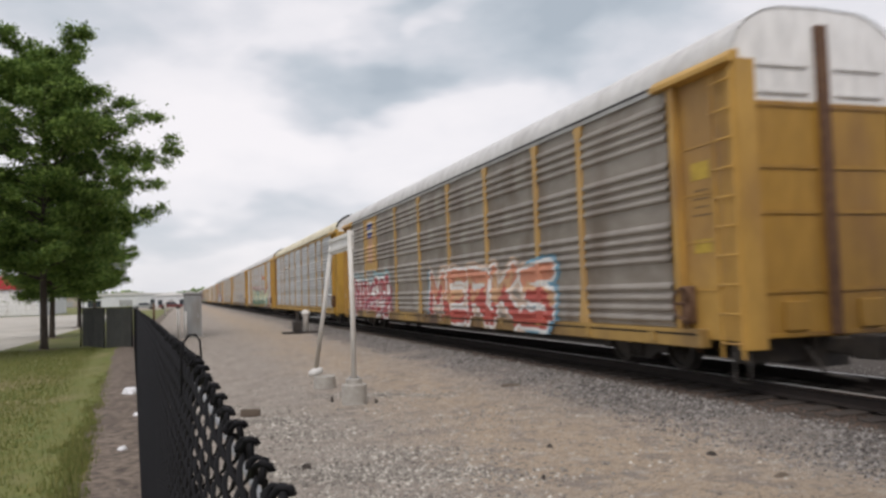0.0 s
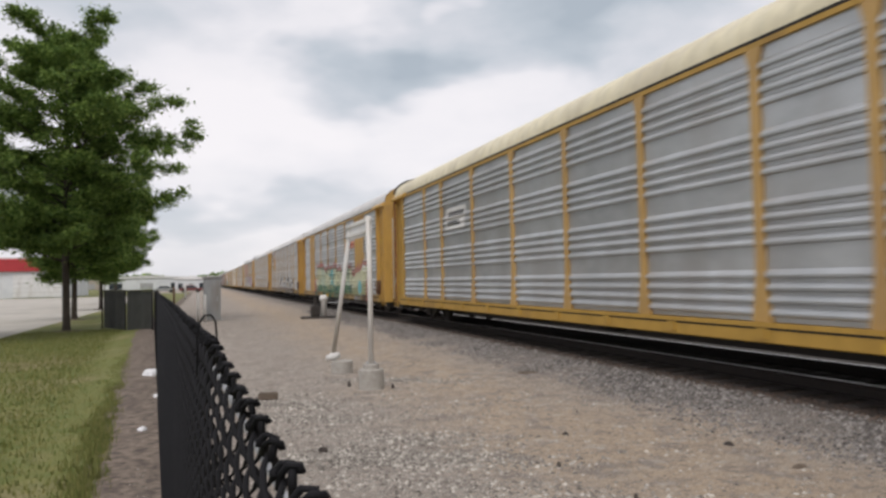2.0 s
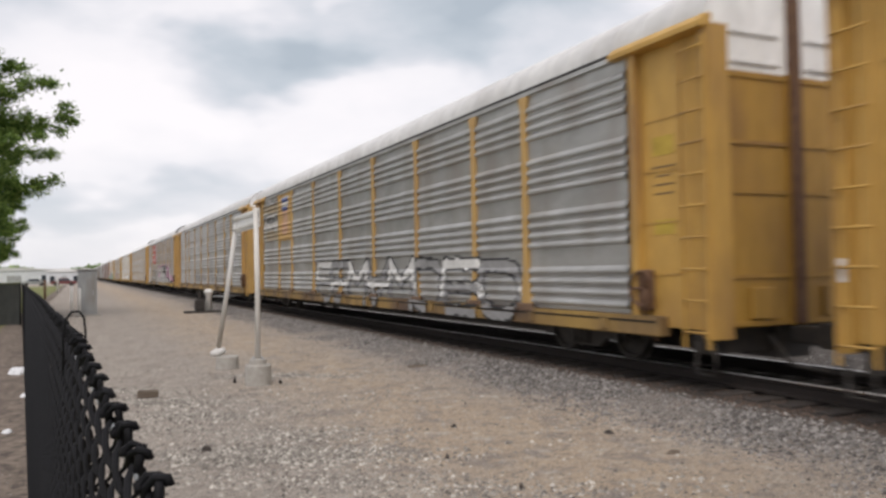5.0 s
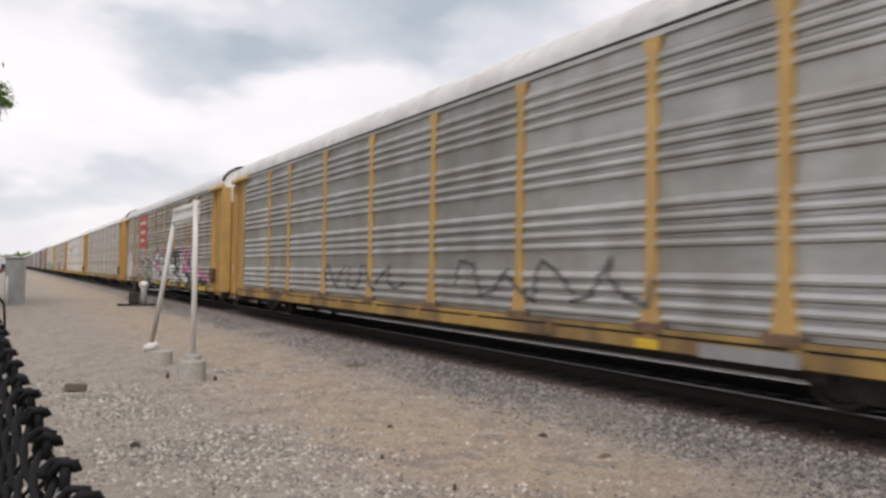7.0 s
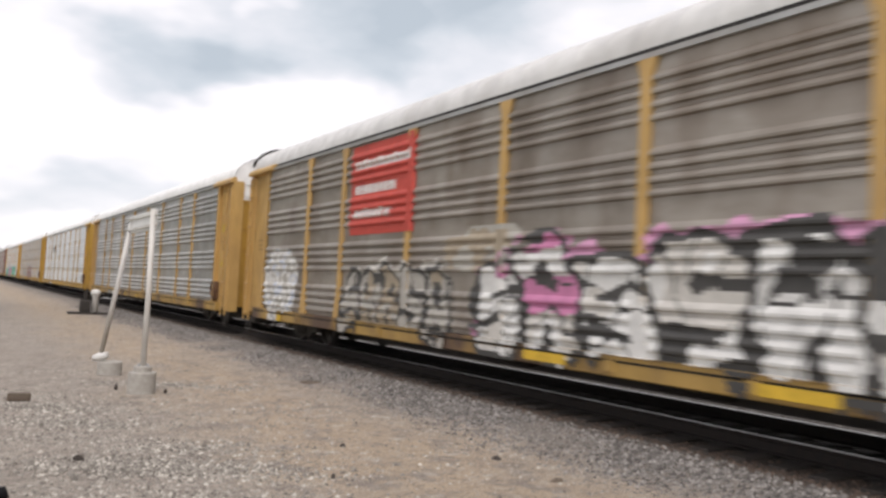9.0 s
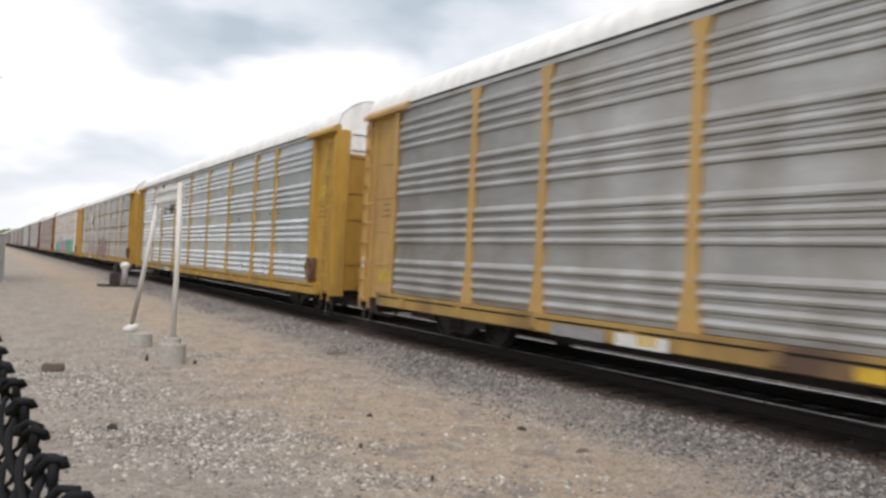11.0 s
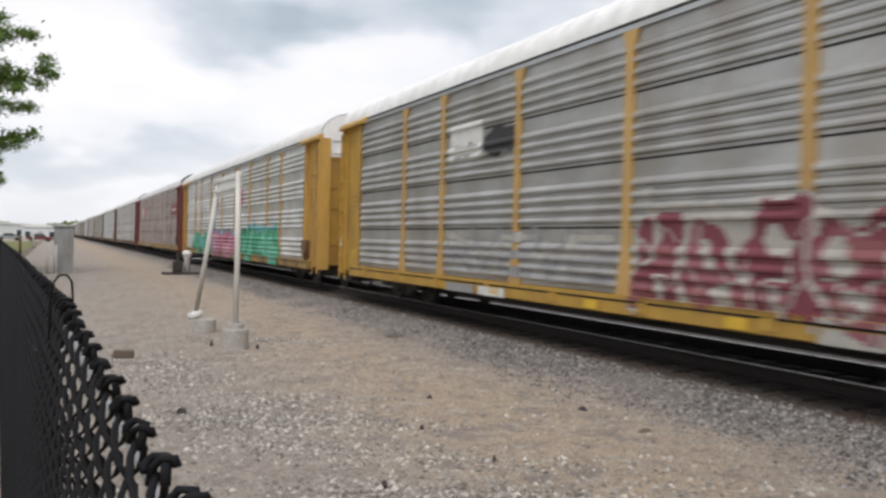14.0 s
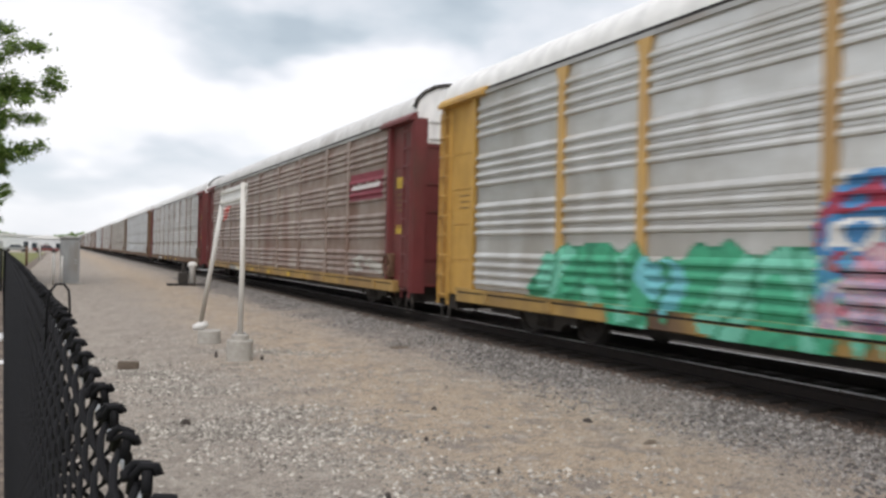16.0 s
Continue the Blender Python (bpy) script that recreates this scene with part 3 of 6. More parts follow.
def foot_mesh():
    def build():
        bm = bmesh.new()
        box(bm, SIDE - 0.092, SIDE - 0.04, -0.26, 0.26, Z_DECK - 0.05, Z_DECK + 0.075)
        bevel(bm, 0.012)
        return finish(bm, "post_foot", GRIME)
    return cached("foot", build)


def sill_mesh(mat):
    def build():
        bm = bmesh.new()
        s = BODY_HALF - 0.9
        box(bm, SIDE - 0.07, SIDE + 0.12, -s, s, Z_SILL, Z_DECK)
        bevel(bm, 0.015)
        box(bm, SIDE - 0.085, SIDE - 0.06, -s, s, Z_DECK - 0.06, Z_DECK + 0.004)
        # lashing pockets and small brackets along the sill
        for k in range(12):
            y = -s + 1.2 + k * (2 * s - 2.4) / 11
            box(bm, SIDE - 0.10, SIDE - 0.065, y - 0.09, y + 0.09, Z_SILL + 0.06, Z_SILL + 0.2)
        return finish(bm, "side_sill", mat)
    return cached(("sill", mat.name), build)


ROOF_HALF = [(-1.47, 0.06), (-1.47, 0.2), (-1.40, 0.395), (-1.22, 0.575), (-0.96, 0.72), (-0.68, 0.785)]
ROOF = [(x, Z_EAVE + z) for x, z in ROOF_HALF] + [(0, Z_EAVE + 0.81)] + [(-x, Z_EAVE + z) for x, z in ROOF_HALF[::-1]]


def roof_mesh(mat):
    def build():
        bm = bmesh.new()
        n, s = 44, BODY_HALF - 0.05
        rings = []
        for k in range(n + 1):
            y = -s + 2 * s * k / n
            for d, lift in ((-0.04, 0.0), (-0.03, 0.006), (0.03, 0.006), (0.04, 0.0)):
                rings.append([bm.verts.new((x * (1 + 0.3 * lift), y + d, z + lift)) for x, z in ROOF])
        for p, q in zip(rings, rings[1:]):
            for k in range(len(ROOF) - 1):
                bm.faces.new((p[k], p[k + 1], q[k + 1], q[k])).smooth = True
        return finish(bm, "roof", mat)
    return cached(("roof", mat.name), build)


def rim_mesh(mat):
    def build():
        bm = bmesh.new()
        tube(bm, [(x * 1.02, 0, z + 0.03) for x, z in ROOF[1:12]], 0.045, 6)
        return finish(bm, "roof_hoop", mat)
    return cached(("rim", mat.name), build)


def end_cap_mesh(mat):
    """White upper end wall under the roof's curve."""
    def build():
        bm = bmesh.new()
        z0 = Z_EAVE - 0.55
        pts = [(-1.40, z0)] + [(x * 0.985, z) for x, z in ROOF] + [(1.40, z0)]
        a = [bm.verts.new((x, 0, z)) for x, z in pts]
        b = [bm.verts.new((x, -0.06, z)) for x, z in pts]
        bm.faces.new(a)
        bm.faces.new(b[::-1])
        for i in range(len(pts)):
            j = (i + 1) % len(pts)
            bm.faces.new((a[i], b[i], b[j], a[j]))
        return finish(bm, "end_cap", mat)
    return cached(("cap", mat.name), build)


def cap_rib_mesh():
    def build():
        bm = bmesh.new()
        box(bm, 0.25, 1.1, -0.005, 0.03, 0, 0.03)
        return finish(bm, "cap_rib", ROOF_GREY)
    return cached("caprib", build)


def end_door_mesh(mat):
    """One leaf of the folding end doors, with its raised frame and stiffeners."""
    def build():
        bm = bmesh.new()
        z0, z1 = Z_DECK - 0.12, Z_EAVE - 0.54
        box(bm, 0.05, 1.28, -0.05, 0.0, z0, z1)
        bevel(bm, 0.006)
        return finish(bm, "end_door", mat)
    return cached(("door", mat.name), build)


def door_rib_mesh(mat, upright):
    def build():
        bm = bmesh.new()
        if upright:
            box(bm, 0, 0.07, -0.002, 0.03, Z_DECK - 0.12, Z_EAVE - 0.54)
        else:
            box(bm, 0.06, 1.27, -0.002, 0.022, 0, 0.05)
        return finish(bm, "door_rib", mat)
    return cached(("doorrib", mat.name, upright), build)


def hatch_mesh(mat):
    def build():
        bm = bmesh.new()
        box(bm, 0.45, 0.85, -0.002, 0.05, Z_DECK - 0.02, Z_DECK + 0.38)
        bevel(bm, 0.01)
        return finish(bm, "door_hatch", mat)
    return cached(("hatch", mat.name), build)


def rung_mesh(mat):
    def build():
        bm = bmesh.new()
        tube(bm, [(SIDE - 0.055, BODY_HALF - 0.46, 0), (SIDE - 0.055, BODY_HALF - 0.03, 0)], 0.016, 6)
        return finish(bm, "rung", mat)
    return cached(("rung", mat.name), build)


def stile_mesh(mat):
    def build():
        bm = bmesh.new()
        box(bm, SIDE - 0.055, SIDE - 0.01, -0.014, 0.014, Z_SILL - 0.1, Z_EAVE - 0.15)
        return finish(bm, "stile", mat)
    return cached(("stile", mat.name), build)


def plate_rib_mesh(mat):
    def build():
        bm = bmesh.new()
        box(bm, SIDE + RECESS - 0.047, SIDE + RECESS - 0.034, PANEL_HALF + 0.17, BODY_HALF - 0.54, 0, 0.022)
        return finish(bm, "plate_rib", mat)
    return cached(("platerib", mat.name), build)


def plate_edge_mesh(mat):
    def build():
        bm = bmesh.new()
        box(bm, SIDE - 0.046, SIDE + RECESS + 0.03, PANEL_HALF + 0.01, PANEL_HALF + 0.15, Z_DECK, Z_EAVE)
        return finish(bm, "plate_edge", mat)
    return cached(("plateedge", mat.name), build)


def corner_mesh(mat):
    """The flat corner plate past the last side sheet, with its hood and folded edge."""
    def build():
        bm = bmesh.new()
        y0, y1 = PANEL_HALF + 0.06, BODY_HALF - 0.10
        box(bm, SIDE + RECESS - 0.035, SIDE + RECESS + 0.05, y0, y1, Z_SILL + 0.12, Z_EAVE)
        bevel(bm, 0.01)
        return finish(bm, "corner_plate", mat)
    return cached(("corner", mat.name), build)


def hood_mesh(mat):
    def build():
        bm = bmesh.new()
        y0, y1 = PANEL_HALF - 0.35, BODY_HALF + 0.02
        pts = [(SIDE - 0.12, Z_EAVE - 0.055), (SIDE - 0.12, Z_EAVE + 0.02), (SIDE - 0.02, Z_EAVE + 0.12), (SIDE + 0.08, Z_EAVE + 0.12), (SIDE + 0.08, Z_EAVE - 0.07)]
        extrude_profile(bm, pts, y0, y1, True)
        bevel(bm, 0.008)
        return finish(bm, "corner_hood", mat)
    return cached(("hood", mat.name), build)


def corner_post_mesh(mat):
    def build():
        bm = bmesh.new()
        y1 = BODY_HALF
        box(bm, SIDE - 0.02, SIDE + 0.10, y1 - 0.15, y1, Z_SILL + 0.02, Z_EAVE)
        bevel(bm, 0.01)
        box(bm, SIDE + 0.0, SIDE + 0.32, y1 - 0.05, y1 + 0.03, Z_SILL + 0.02, Z_EAVE)
        return finish(bm, "corner_post", mat)
    return cached(("cornerpost", mat.name), build)


def brake_meshes():
    def build():
        bm = bmesh.new()
        y = -PANEL_HALF - 0.27
        ring = [(SIDE - 0.09, y + 0.24 * math.cos(2 * math.pi * k / 16), 1.12 + 0.24 * math.sin(2 * math.pi * k / 16)) for k in range(17)]
        tube(bm, ring, 0.022, 6)
        for k in range(3):
            a = 2 * math.pi * k / 3
            tube(bm, [(SIDE - 0.05, y, 1.12), (SIDE - 0.09, y + 0.24 * math.cos(a), 1.12 + 0.24 * math.sin(a))], 0.02, 6)
        wheel = finish(bm, "brake_wheel", RUST_STEEL)
        bm = bmesh.new()
        box(bm, SIDE - 0.05, SIDE + RECESS - 0.03, y - 0.09, y + 0.15, 0.82, 1.38)
        bevel(bm, 0.02)
        tube(bm, [(SIDE - 0.02, y + 0.05, 0.84), (SIDE - 0.02, y + 0.02, 0.6), (SIDE + 0.1, y - 0.1, 0.4)], 0.025, 6)
        return finish(bm, "hand_brake", RUST_STEEL), wheel
    return cached("brake", build)


def vent_mesh():
    """The dark slot through an end door."""
    def build():
        bm = bmesh.new()
        box(bm, 0.42, 0.98, 0.001, 0.006, 2.64, 2.80)
        return finish(bm, "vent_slot", DARK_GAP)
    return cached("vent", build)


def underframe_mesh():
    def build():
        bm = bmesh.new()
        s = BODY_HALF
        box(bm, -1.38, 1.5, -s + 0.2, s - 0.2, Z_DECK - 0.10, Z_DECK - 0.02)
        box(bm, -0.30, 0.30, -s + 0.1, s - 0.1, 0.20, Z_DECK - 0.1)
        box(bm, -1.25, -1.15, -s + 5.2, s - 5.2, 0.44, Z_DECK - 0.12)
        for x in (-0.62, -0.5):
            tube(bm, [(x, -s + 1.0, 0.5), (x, s - 1.0, 0.5)], 0.03, 6)
        for k in range(15):
            y = -s + 1.5 + k * (2 * s - 3) / 14
            box(bm, -1.3, 1.3, y - 0.05, y + 0.05, 0.42, Z_DECK - 0.1)
        for y in (-2.2, 1.5):
            tube(bm, [(-0.75, y, 0.46), (-0.75, y + 1.1, 0.46)], 0.16, 10)
        for e in (-1, 1):
            box(bm, -1.35, 1.35, e * (s - 0.35) - 0.15, e * (s - 0.35) + 0.15, 0.30, Z_DECK - 0.1)
        return finish(bm, "underframe", BLACK_STEEL)
    return cached("under", build)


def far_wall_mesh(mat):
    def build():
        bm = bmesh.new()
        box(bm, 1.44, 1.5, -BODY_HALF + 0.05, BODY_HALF - 0.05, Z_SILL, Z_EAVE + 0.08)
        return finish(bm, "far_side_wall", mat)
    return cached(("far", mat.name), build)


def eave_mesh():
    def build():
        bm = bmesh.new()
        box(bm, SIDE + 0.02, SIDE + 0.06, -BODY_HALF + 0.06, BODY_HALF - 0.06, Z_EAVE - 0.06, Z_EAVE + 0.10)
        return finish(bm, "eave_slot", DARK_GAP)
    return cached("eave", build)


def rail_strip_mesh(mat):
    def build():
        bm = bmesh.new()
        box(bm, SIDE - 0.05, SIDE + 0.03, -PANEL_HALF, PANEL_HALF, Z_EAVE - 0.05, Z_EAVE + 0.02)
        return finish(bm, "top_chord", mat)
    return cached(("chord", mat.name), build)


def coupler_mesh():
    def build():
        bm = bmesh.new()
        box(bm, -0.12, 0.12, BODY_HALF - 0.3, BODY_HALF + 0.5, 0.40, 0.62)
        box(bm, -0.2, 0.2, BODY_HALF + 0.42, PITCH / 2 - 0.006, 0.36, 0.68)
        bevel(bm, 0.02)
        return finish(bm, "coupler", BLACK_STEEL)
    return cached("coupler", build)


def hose_mesh():
    def build():
        bm = bmesh.new()
        tube(bm, [(-0.45, BODY_HALF - 0.1, 0.5), (-0.5, BODY_HALF + 0.3, 0.16), (-0.42, PITCH / 2 - 0.02, 0.12)], 0.03, 6)
        return finish(bm, "air_hose", BLACK_STEEL)
    return cached("hose", build)


def step_mesh():
    def build():
        bm = bmesh.new()
        tube(bm, [(-1.43, BODY_HALF - 0.36, 0.45), (-1.43, BODY_HALF - 0.36, 0.05), (-1.43, BODY_HALF - 0.05, 0.05), (-1.43, BODY_HALF - 0.05, 0.45)], 0.022, 6)
        return finish(bm, "corner_step", BLACK_STEEL)
    return cached("step", build)


WHEEL_R = 0.42


def wheelset_mesh():
    def build():
        bm = bmesh.new()
        for e in (-1, 1):
            x = 0.755 * e
            seg = 24
            prof = [(x - e * 0.07, WHEEL_R + 0.03), (x - e * 0.04, WHEEL_R + 0.03), (x - e * 0.035, WHEEL_R), (x + e * 0.06, WHEEL_R - 0.006), (x + e * 0.06, WHEEL_R - 0.07), (x + e * 0.01, WHEEL_R - 0.09), (x, 0.14), (x + e * 0.07, 0.12), (x + e * 0.07, 0.07)]
            rings = [[bm.verts.new((px, r * math.cos(2 * math.pi * k / seg), r * math.sin(2 * math.pi * k / seg))) for k in range(seg)] for px, r in prof]
            for a, b in zip(rings, rings[1:]):
                for k in range(seg):
                    bm.faces.new((a[k], a[(k + 1) % seg], b[(k + 1) % seg], b[k]))
            bm.faces.new(rings[0])
            bm.faces.new(rings[-1])
            for k in range(4):
                a = math.pi / 2 * k
                box(bm, x + e * 0.005, x + e * 0.03, 0.22 * math.cos(a) - 0.03, 0.22 * math.cos(a) + 0.03, 0.22 * math.sin(a) - 0.03, 0.22 * math.sin(a) + 0.03)
        tube(bm, [(-0.95, 0, 0), (0.95, 0, 0)], 0.075, 10)
        return finish(bm, "wheelset", [BLACK_STEEL])
    return cached("wheelset", build)


def side_frame_mesh():
    def build():
        bm = bmesh.new()
        pts = [(-1.15, 0.52), (-1.12, 0.60), (-0.75, 0.62), (-0.35, 0.68), (0.35, 0.68), (0.75, 0.62), (1.12, 0.60), (1.15, 0.52), (1.10, 0.36), (0.72, 0.36), (0.42, 0.16), (-0.42, 0.16), (-0.72, 0.36), (-1.10, 0.36)]
        a = [bm.verts.new((-0.08, y, z)) for y, z in pts]
        b = [bm.verts.new((0.06, y, z)) for y, z in pts]
        bm.faces.new(a)
        bm.faces.new(b[::-1])
        for i in range(len(pts)):
            j = (i + 1) % len(pts)
            bm.faces.new((a[i], b[i], b[j], a[j]))
        for y in (-0.88, 0.88):
            box(bm, -0.14, -0.07, y - 0.13, y + 0.13, 0.30, 0.56)
        for y in (-0.16, 0, 0.16):
            tube(bm, [(-0.1, y, 0.2), (-0.1, y, 0.56)], 0.06, 8)
        return finish(bm, "side_frame", BLACK_STEEL)
    return cached("frame", build)


def bolster_mesh():
    def build():
        bm = bmesh.new()
        box(bm, -1.0, 1.0, -0.2, 0.2, 0.30, 0.42)
        bevel(bm, 0.02)
        return finish(bm, "bolster", BLACK_STEEL)
    return cached("bolster", build)


WHEELSETS = []
CARS = []


def autorack(n, label, sheet_key="grey", body=None, roof=None, style="plain", plates=(), flare=True, rim=None, sill=None, posts=None, chord=None, doors=None, far_post=None, cap_mat=None):
    """One covered car carrier. Its origin is on the rails under its middle; the yard side faces -x."""
    body, roof, metal = body or YELLOW, roof or ROOF_GREY, SHEETS[sheet_key]
    # yellow cars get the darker door colour, which carries the gap's shade
    doors = doors or (SHADED_DOOR_YELLOW if body in (YELLOW, YELLOW_CLEAN, YELLOW_PALE, YELLOW_DIRTY) else body)
    car = thing("autorack_car", pose(TRACK_X, GAP_ZERO + PITCH * n + PITCH / 2, RAIL_Z), label, "train car", "cars of the freight train")
    part("underframe", underframe_mesh(), None, car, "black greasy underframe")
    part("far_side_wall", far_wall_mesh(metal), None, car)
    part("side_sill", sill_mesh(sill or SILL_YELLOW), None, car, "grimy painted sill")
    part("sill_slot", slot_mesh(), None, car)
    part("roof", roof_mesh(roof), None, car, "ribbed sheet roof")
    part("eave_slot", eave_mesh(), None, car)
    part("top_chord", rail_strip_mesh(chord or GREY), None, car)
    for k, w in enumerate(BAYS):
        y = (POSTS[k] + POSTS[k + 1]) / 2
        if k in plates:
            part("side_panel", plate_mesh(w, Z_DECK, Z_EAVE - 0.02, body), None, car, "flat painted plate", pose(0, y, 0))
        else:
            part("side_panel", sheet_mesh(w - 0.164, style, metal), None, car, "", pose(0, y, 0))
    for y in POSTS[1:-1]:
        post = part("side_post", post_mesh(posts or body, flare), None, car, "", pose(0, y, 0))
        if n in (3, 4):
            part("post_foot", foot_mesh(), None, post, "rust-stained foot")
    for e in (0, 180):
        m = pose(0, 0, 0, 0, 0, e)
        mirror = Matrix.Identity(4) if e == 0 else Matrix.Diagonal((1, -1, 1, 1))
        for name, me in (("corner_plate", corner_mesh(body)), ("corner_hood", hood_mesh(body)), ("corner_post", corner_post_mesh(far_post if far_post and e == 0 else body))):
            piece = part(name, me, None, car, "", mirror)
            if name == "corner_plate" and n <= 13:
                part("plate_edge", plate_edge_mesh(body), None, piece)
                for z in (1.3, 2.0, 2.7, 3.4):
                    part("plate_rib", plate_rib_mesh(body), None, piece, "", pose(0, 0, z))
        ladder = part("ladder", stile_mesh(body), None, car, "", mirror @ pose(0, BODY_HALF - 0.46, 0))
        part("stile", stile_mesh(body), None, ladder, "", pose(0, 0.43, 0))
        for k in range(10 if n <= 13 else 0):
            part("rung", rung_mesh(body), None, ladder, "", pose(0, 0.46 - BODY_HALF, Z_SILL + 0.1 + 0.4 * k))
        end = pose(0, BODY_HALF - 0.03, 0) if e == 0 else pose(0, -BODY_HALF + 0.03, 0, 0, 0, 180)
        cap = part("end_cap", end_cap_mesh(cap_mat or ROOF_WHITE), None, car, "painted upper end wall", end)
        for x, z in ((0, 0.1), (0, 0.48), (-1.35, 0.1), (-1.35, 0.48)) if n <= 13 else ():
            part("cap_rib", cap_rib_mesh(), None, cap, "", pose(x, 0, Z_EAVE - 0.55 + z))
        for s in (1, -1):
            door = part("end_door", end_door_mesh(doors), None, car, "", end @ Matrix.Diagonal((s, 1, 1, 1)))
            if n <= 13:
                for z in (0.65, 1.25, 2.33, 2.96, 3.82):
                    part("door_rib", door_rib_mesh(doors, False), None, door, "", pose(0, 0, z))
                for x in (0.05, 1.21):
                    part("door_rib", door_rib_mesh(doors, True), None, door, "", pose(x, 0, 0))
                part("door_hatch", hatch_mesh(doors), None, door)
                if n in (1, 8):
                    part("vent_slot", vent_mesh(), None, door)
        bm_post = cached(("seam", 1), seam_mesh)
        part("door_post", bm_post, None, car, "rusty door post", end)
        if rim:
            part("roof_hoop", rim_mesh(rim), None, car, "", pose(0, (BODY_HALF - 0.02) * (1 if e == 0 else -1), 0))
        part("coupler", coupler_mesh(), None, car, "", mirror)
        part("air_hose", hose_mesh(), None, car, "", mirror)
        part("corner_step", step_mesh(), None, car, "", mirror)
        truck = part("truck", bolster_mesh(), None, car, "", pose(0, (BODY_HALF - 3.35) * (1 if e == 0 else -1), 0))
        for x, turn in ((-1.0, 0), (1.0, 180)):
            part("side_frame", side_frame_mesh(), None, truck, "", pose(x, 0, 0, 0, 0, turn))
        for y in (-0.88, 0.88):
            w = part("wheelset", wheelset_mesh(), None, truck, "", pose(0, y, WHEEL_R))
            if n <= 10:
                WHEELSETS.append((w, y))
    gear = part("hand_brake", brake_meshes()[0], None, car, "rusty hand brake gear")
    part("brake_wheel", brake_meshes()[1], None, gear)
    CARS.append((car, n))
    return car


def seam_mesh():
    bm = bmesh.new()
    box(bm, -0.09, 0.09, -0.02, 0.09, Z_DECK - 0.1, Z_EAVE + 0.55)
    bevel(bm, 0.012)
    return finish(bm, "door_post", RUST_STEEL)


def gap_travel(t):
    """How far the train has come at t seconds: a steady pace, a touch quicker and then slower in the middle."""
    ease = math.sin(math.pi * min(1.0, max(0.0, (t - 3.8) / 9.7))) ** 2
    return 17.47 * t + 0.19 * ease


GAP_ZERO = 7.75


# ---------------------------------------------------------------- paint on the cars
def skin_x(y, z, flats=()):
    """Where the car's side stands at a place: sill, post or ribbed sheet."""
    if z < Z_DECK + 0.005:
        return SIDE - 0.112
    for p in POSTS[1:-1]:
        if abs(y - p) < 0.105 + 0.11 * max(0.0, 1 - (z - Z_DECK + 0.03) / 0.65):
            return SIDE - 0.058
    if any(POSTS[k] <= y <= POSTS[k + 1] for k in flats):
        return SIDE - 0.052
    return SIDE - rib(z) - 0.010


def skin_rows(z0, z1):
    marks = [z for _, z in sheet_profile()] + [Z_DECK - 0.1, Z_DECK - 0.055, Z_DECK - 0.001, Z_DECK + 0.006, Z_SILL, Z_SILL + 0.12, Z_SILL + 0.24]
    marks = sorted(z for z in set(marks) if z0 < z < z1)
    rows = [z0]
    for z in marks + [z1]:
        while z - rows[-1] > 0.06:
            rows.append(rows[-1] + 0.045)
        if z - rows[-1] > 0.004:
            rows.append(z)
    return rows


def spray_piece(car, y0, y1, z0, z1, pick, keys, label="", step=0.035, flats=()):
    """Sprayed paint that follows the ribs. pick(u, v) in metres from the far lower corner gives a colour's number or -1."""
    zs = [max(z, Z_SILL + 0.004 * k) for k, z in enumerate(skin_rows(z0, z1))]
    ys = [y0 + (y1 - y0) * k / max(1, int(abs(y1 - y0) / step)) for k in range(int(abs(y1 - y0) / step) + 1)]
    uc = np.array([abs((a + b) / 2 - y0) for a, b in zip(ys, ys[1:])])
    vc = np.array([(a + b) / 2 - z0 for a, b in zip(zs, zs[1:])])
    colour = pick(uc[:, None] + 0 * vc[None, :], vc[None, :] + 0 * uc[:, None])
    # the seam over the sill stays bare, and the sill is covered in patches only
    zc = vc + z0
    bare = np.array([noise.noise((u * 0.9, y0, 3.7)) + 0.45 * noise.noise((u * 3.1, y0, 8.1)) for u in uc])
    low = (zc[None, :] < Z_DECK) & (bare[:, None] + (Z_DECK - zc[None, :]) * 0.6 > 0.06)
    seam = (zc[None, :] > Z_DECK - 0.10) & (zc[None, :] < Z_DECK - 0.055)
    colour = np.where(low | seam, -1, colour)
    verts = [(skin_x(y, z, flats), y, z) for y in ys for z in zs]
    n = len(zs)
    faces, mats = [], []
    for i in range(len(ys) - 1):
        for j in range(n - 1):
            c = int(colour[i, j])
            if c >= 0:
                faces.append((i * n + j, i * n + j + 1, (i + 1) * n + j + 1, (i + 1) * n + j))
                mats.append(c)
    me = bpy.data.meshes.new("graffiti")
    me.from_pydata(verts, [], faces)
    for k, c in keys:
        me.materials.append(spray(k, c))
    me.polygons.foreach_set("material_index", mats)
    me.update()
    return part("graffiti", me, None, car, label)


def near_line(u, v, a, b):
    ax, ay, bx, by = *a, *b
    dx, dy = bx - ax, by - ay
    t = np.clip(((u - ax) * dx + (v - ay) * dy) / (dx * dx + dy * dy + 1e-9), 0, 1)
    return np.hypot(u - ax - t * dx, v - ay - t * dy)


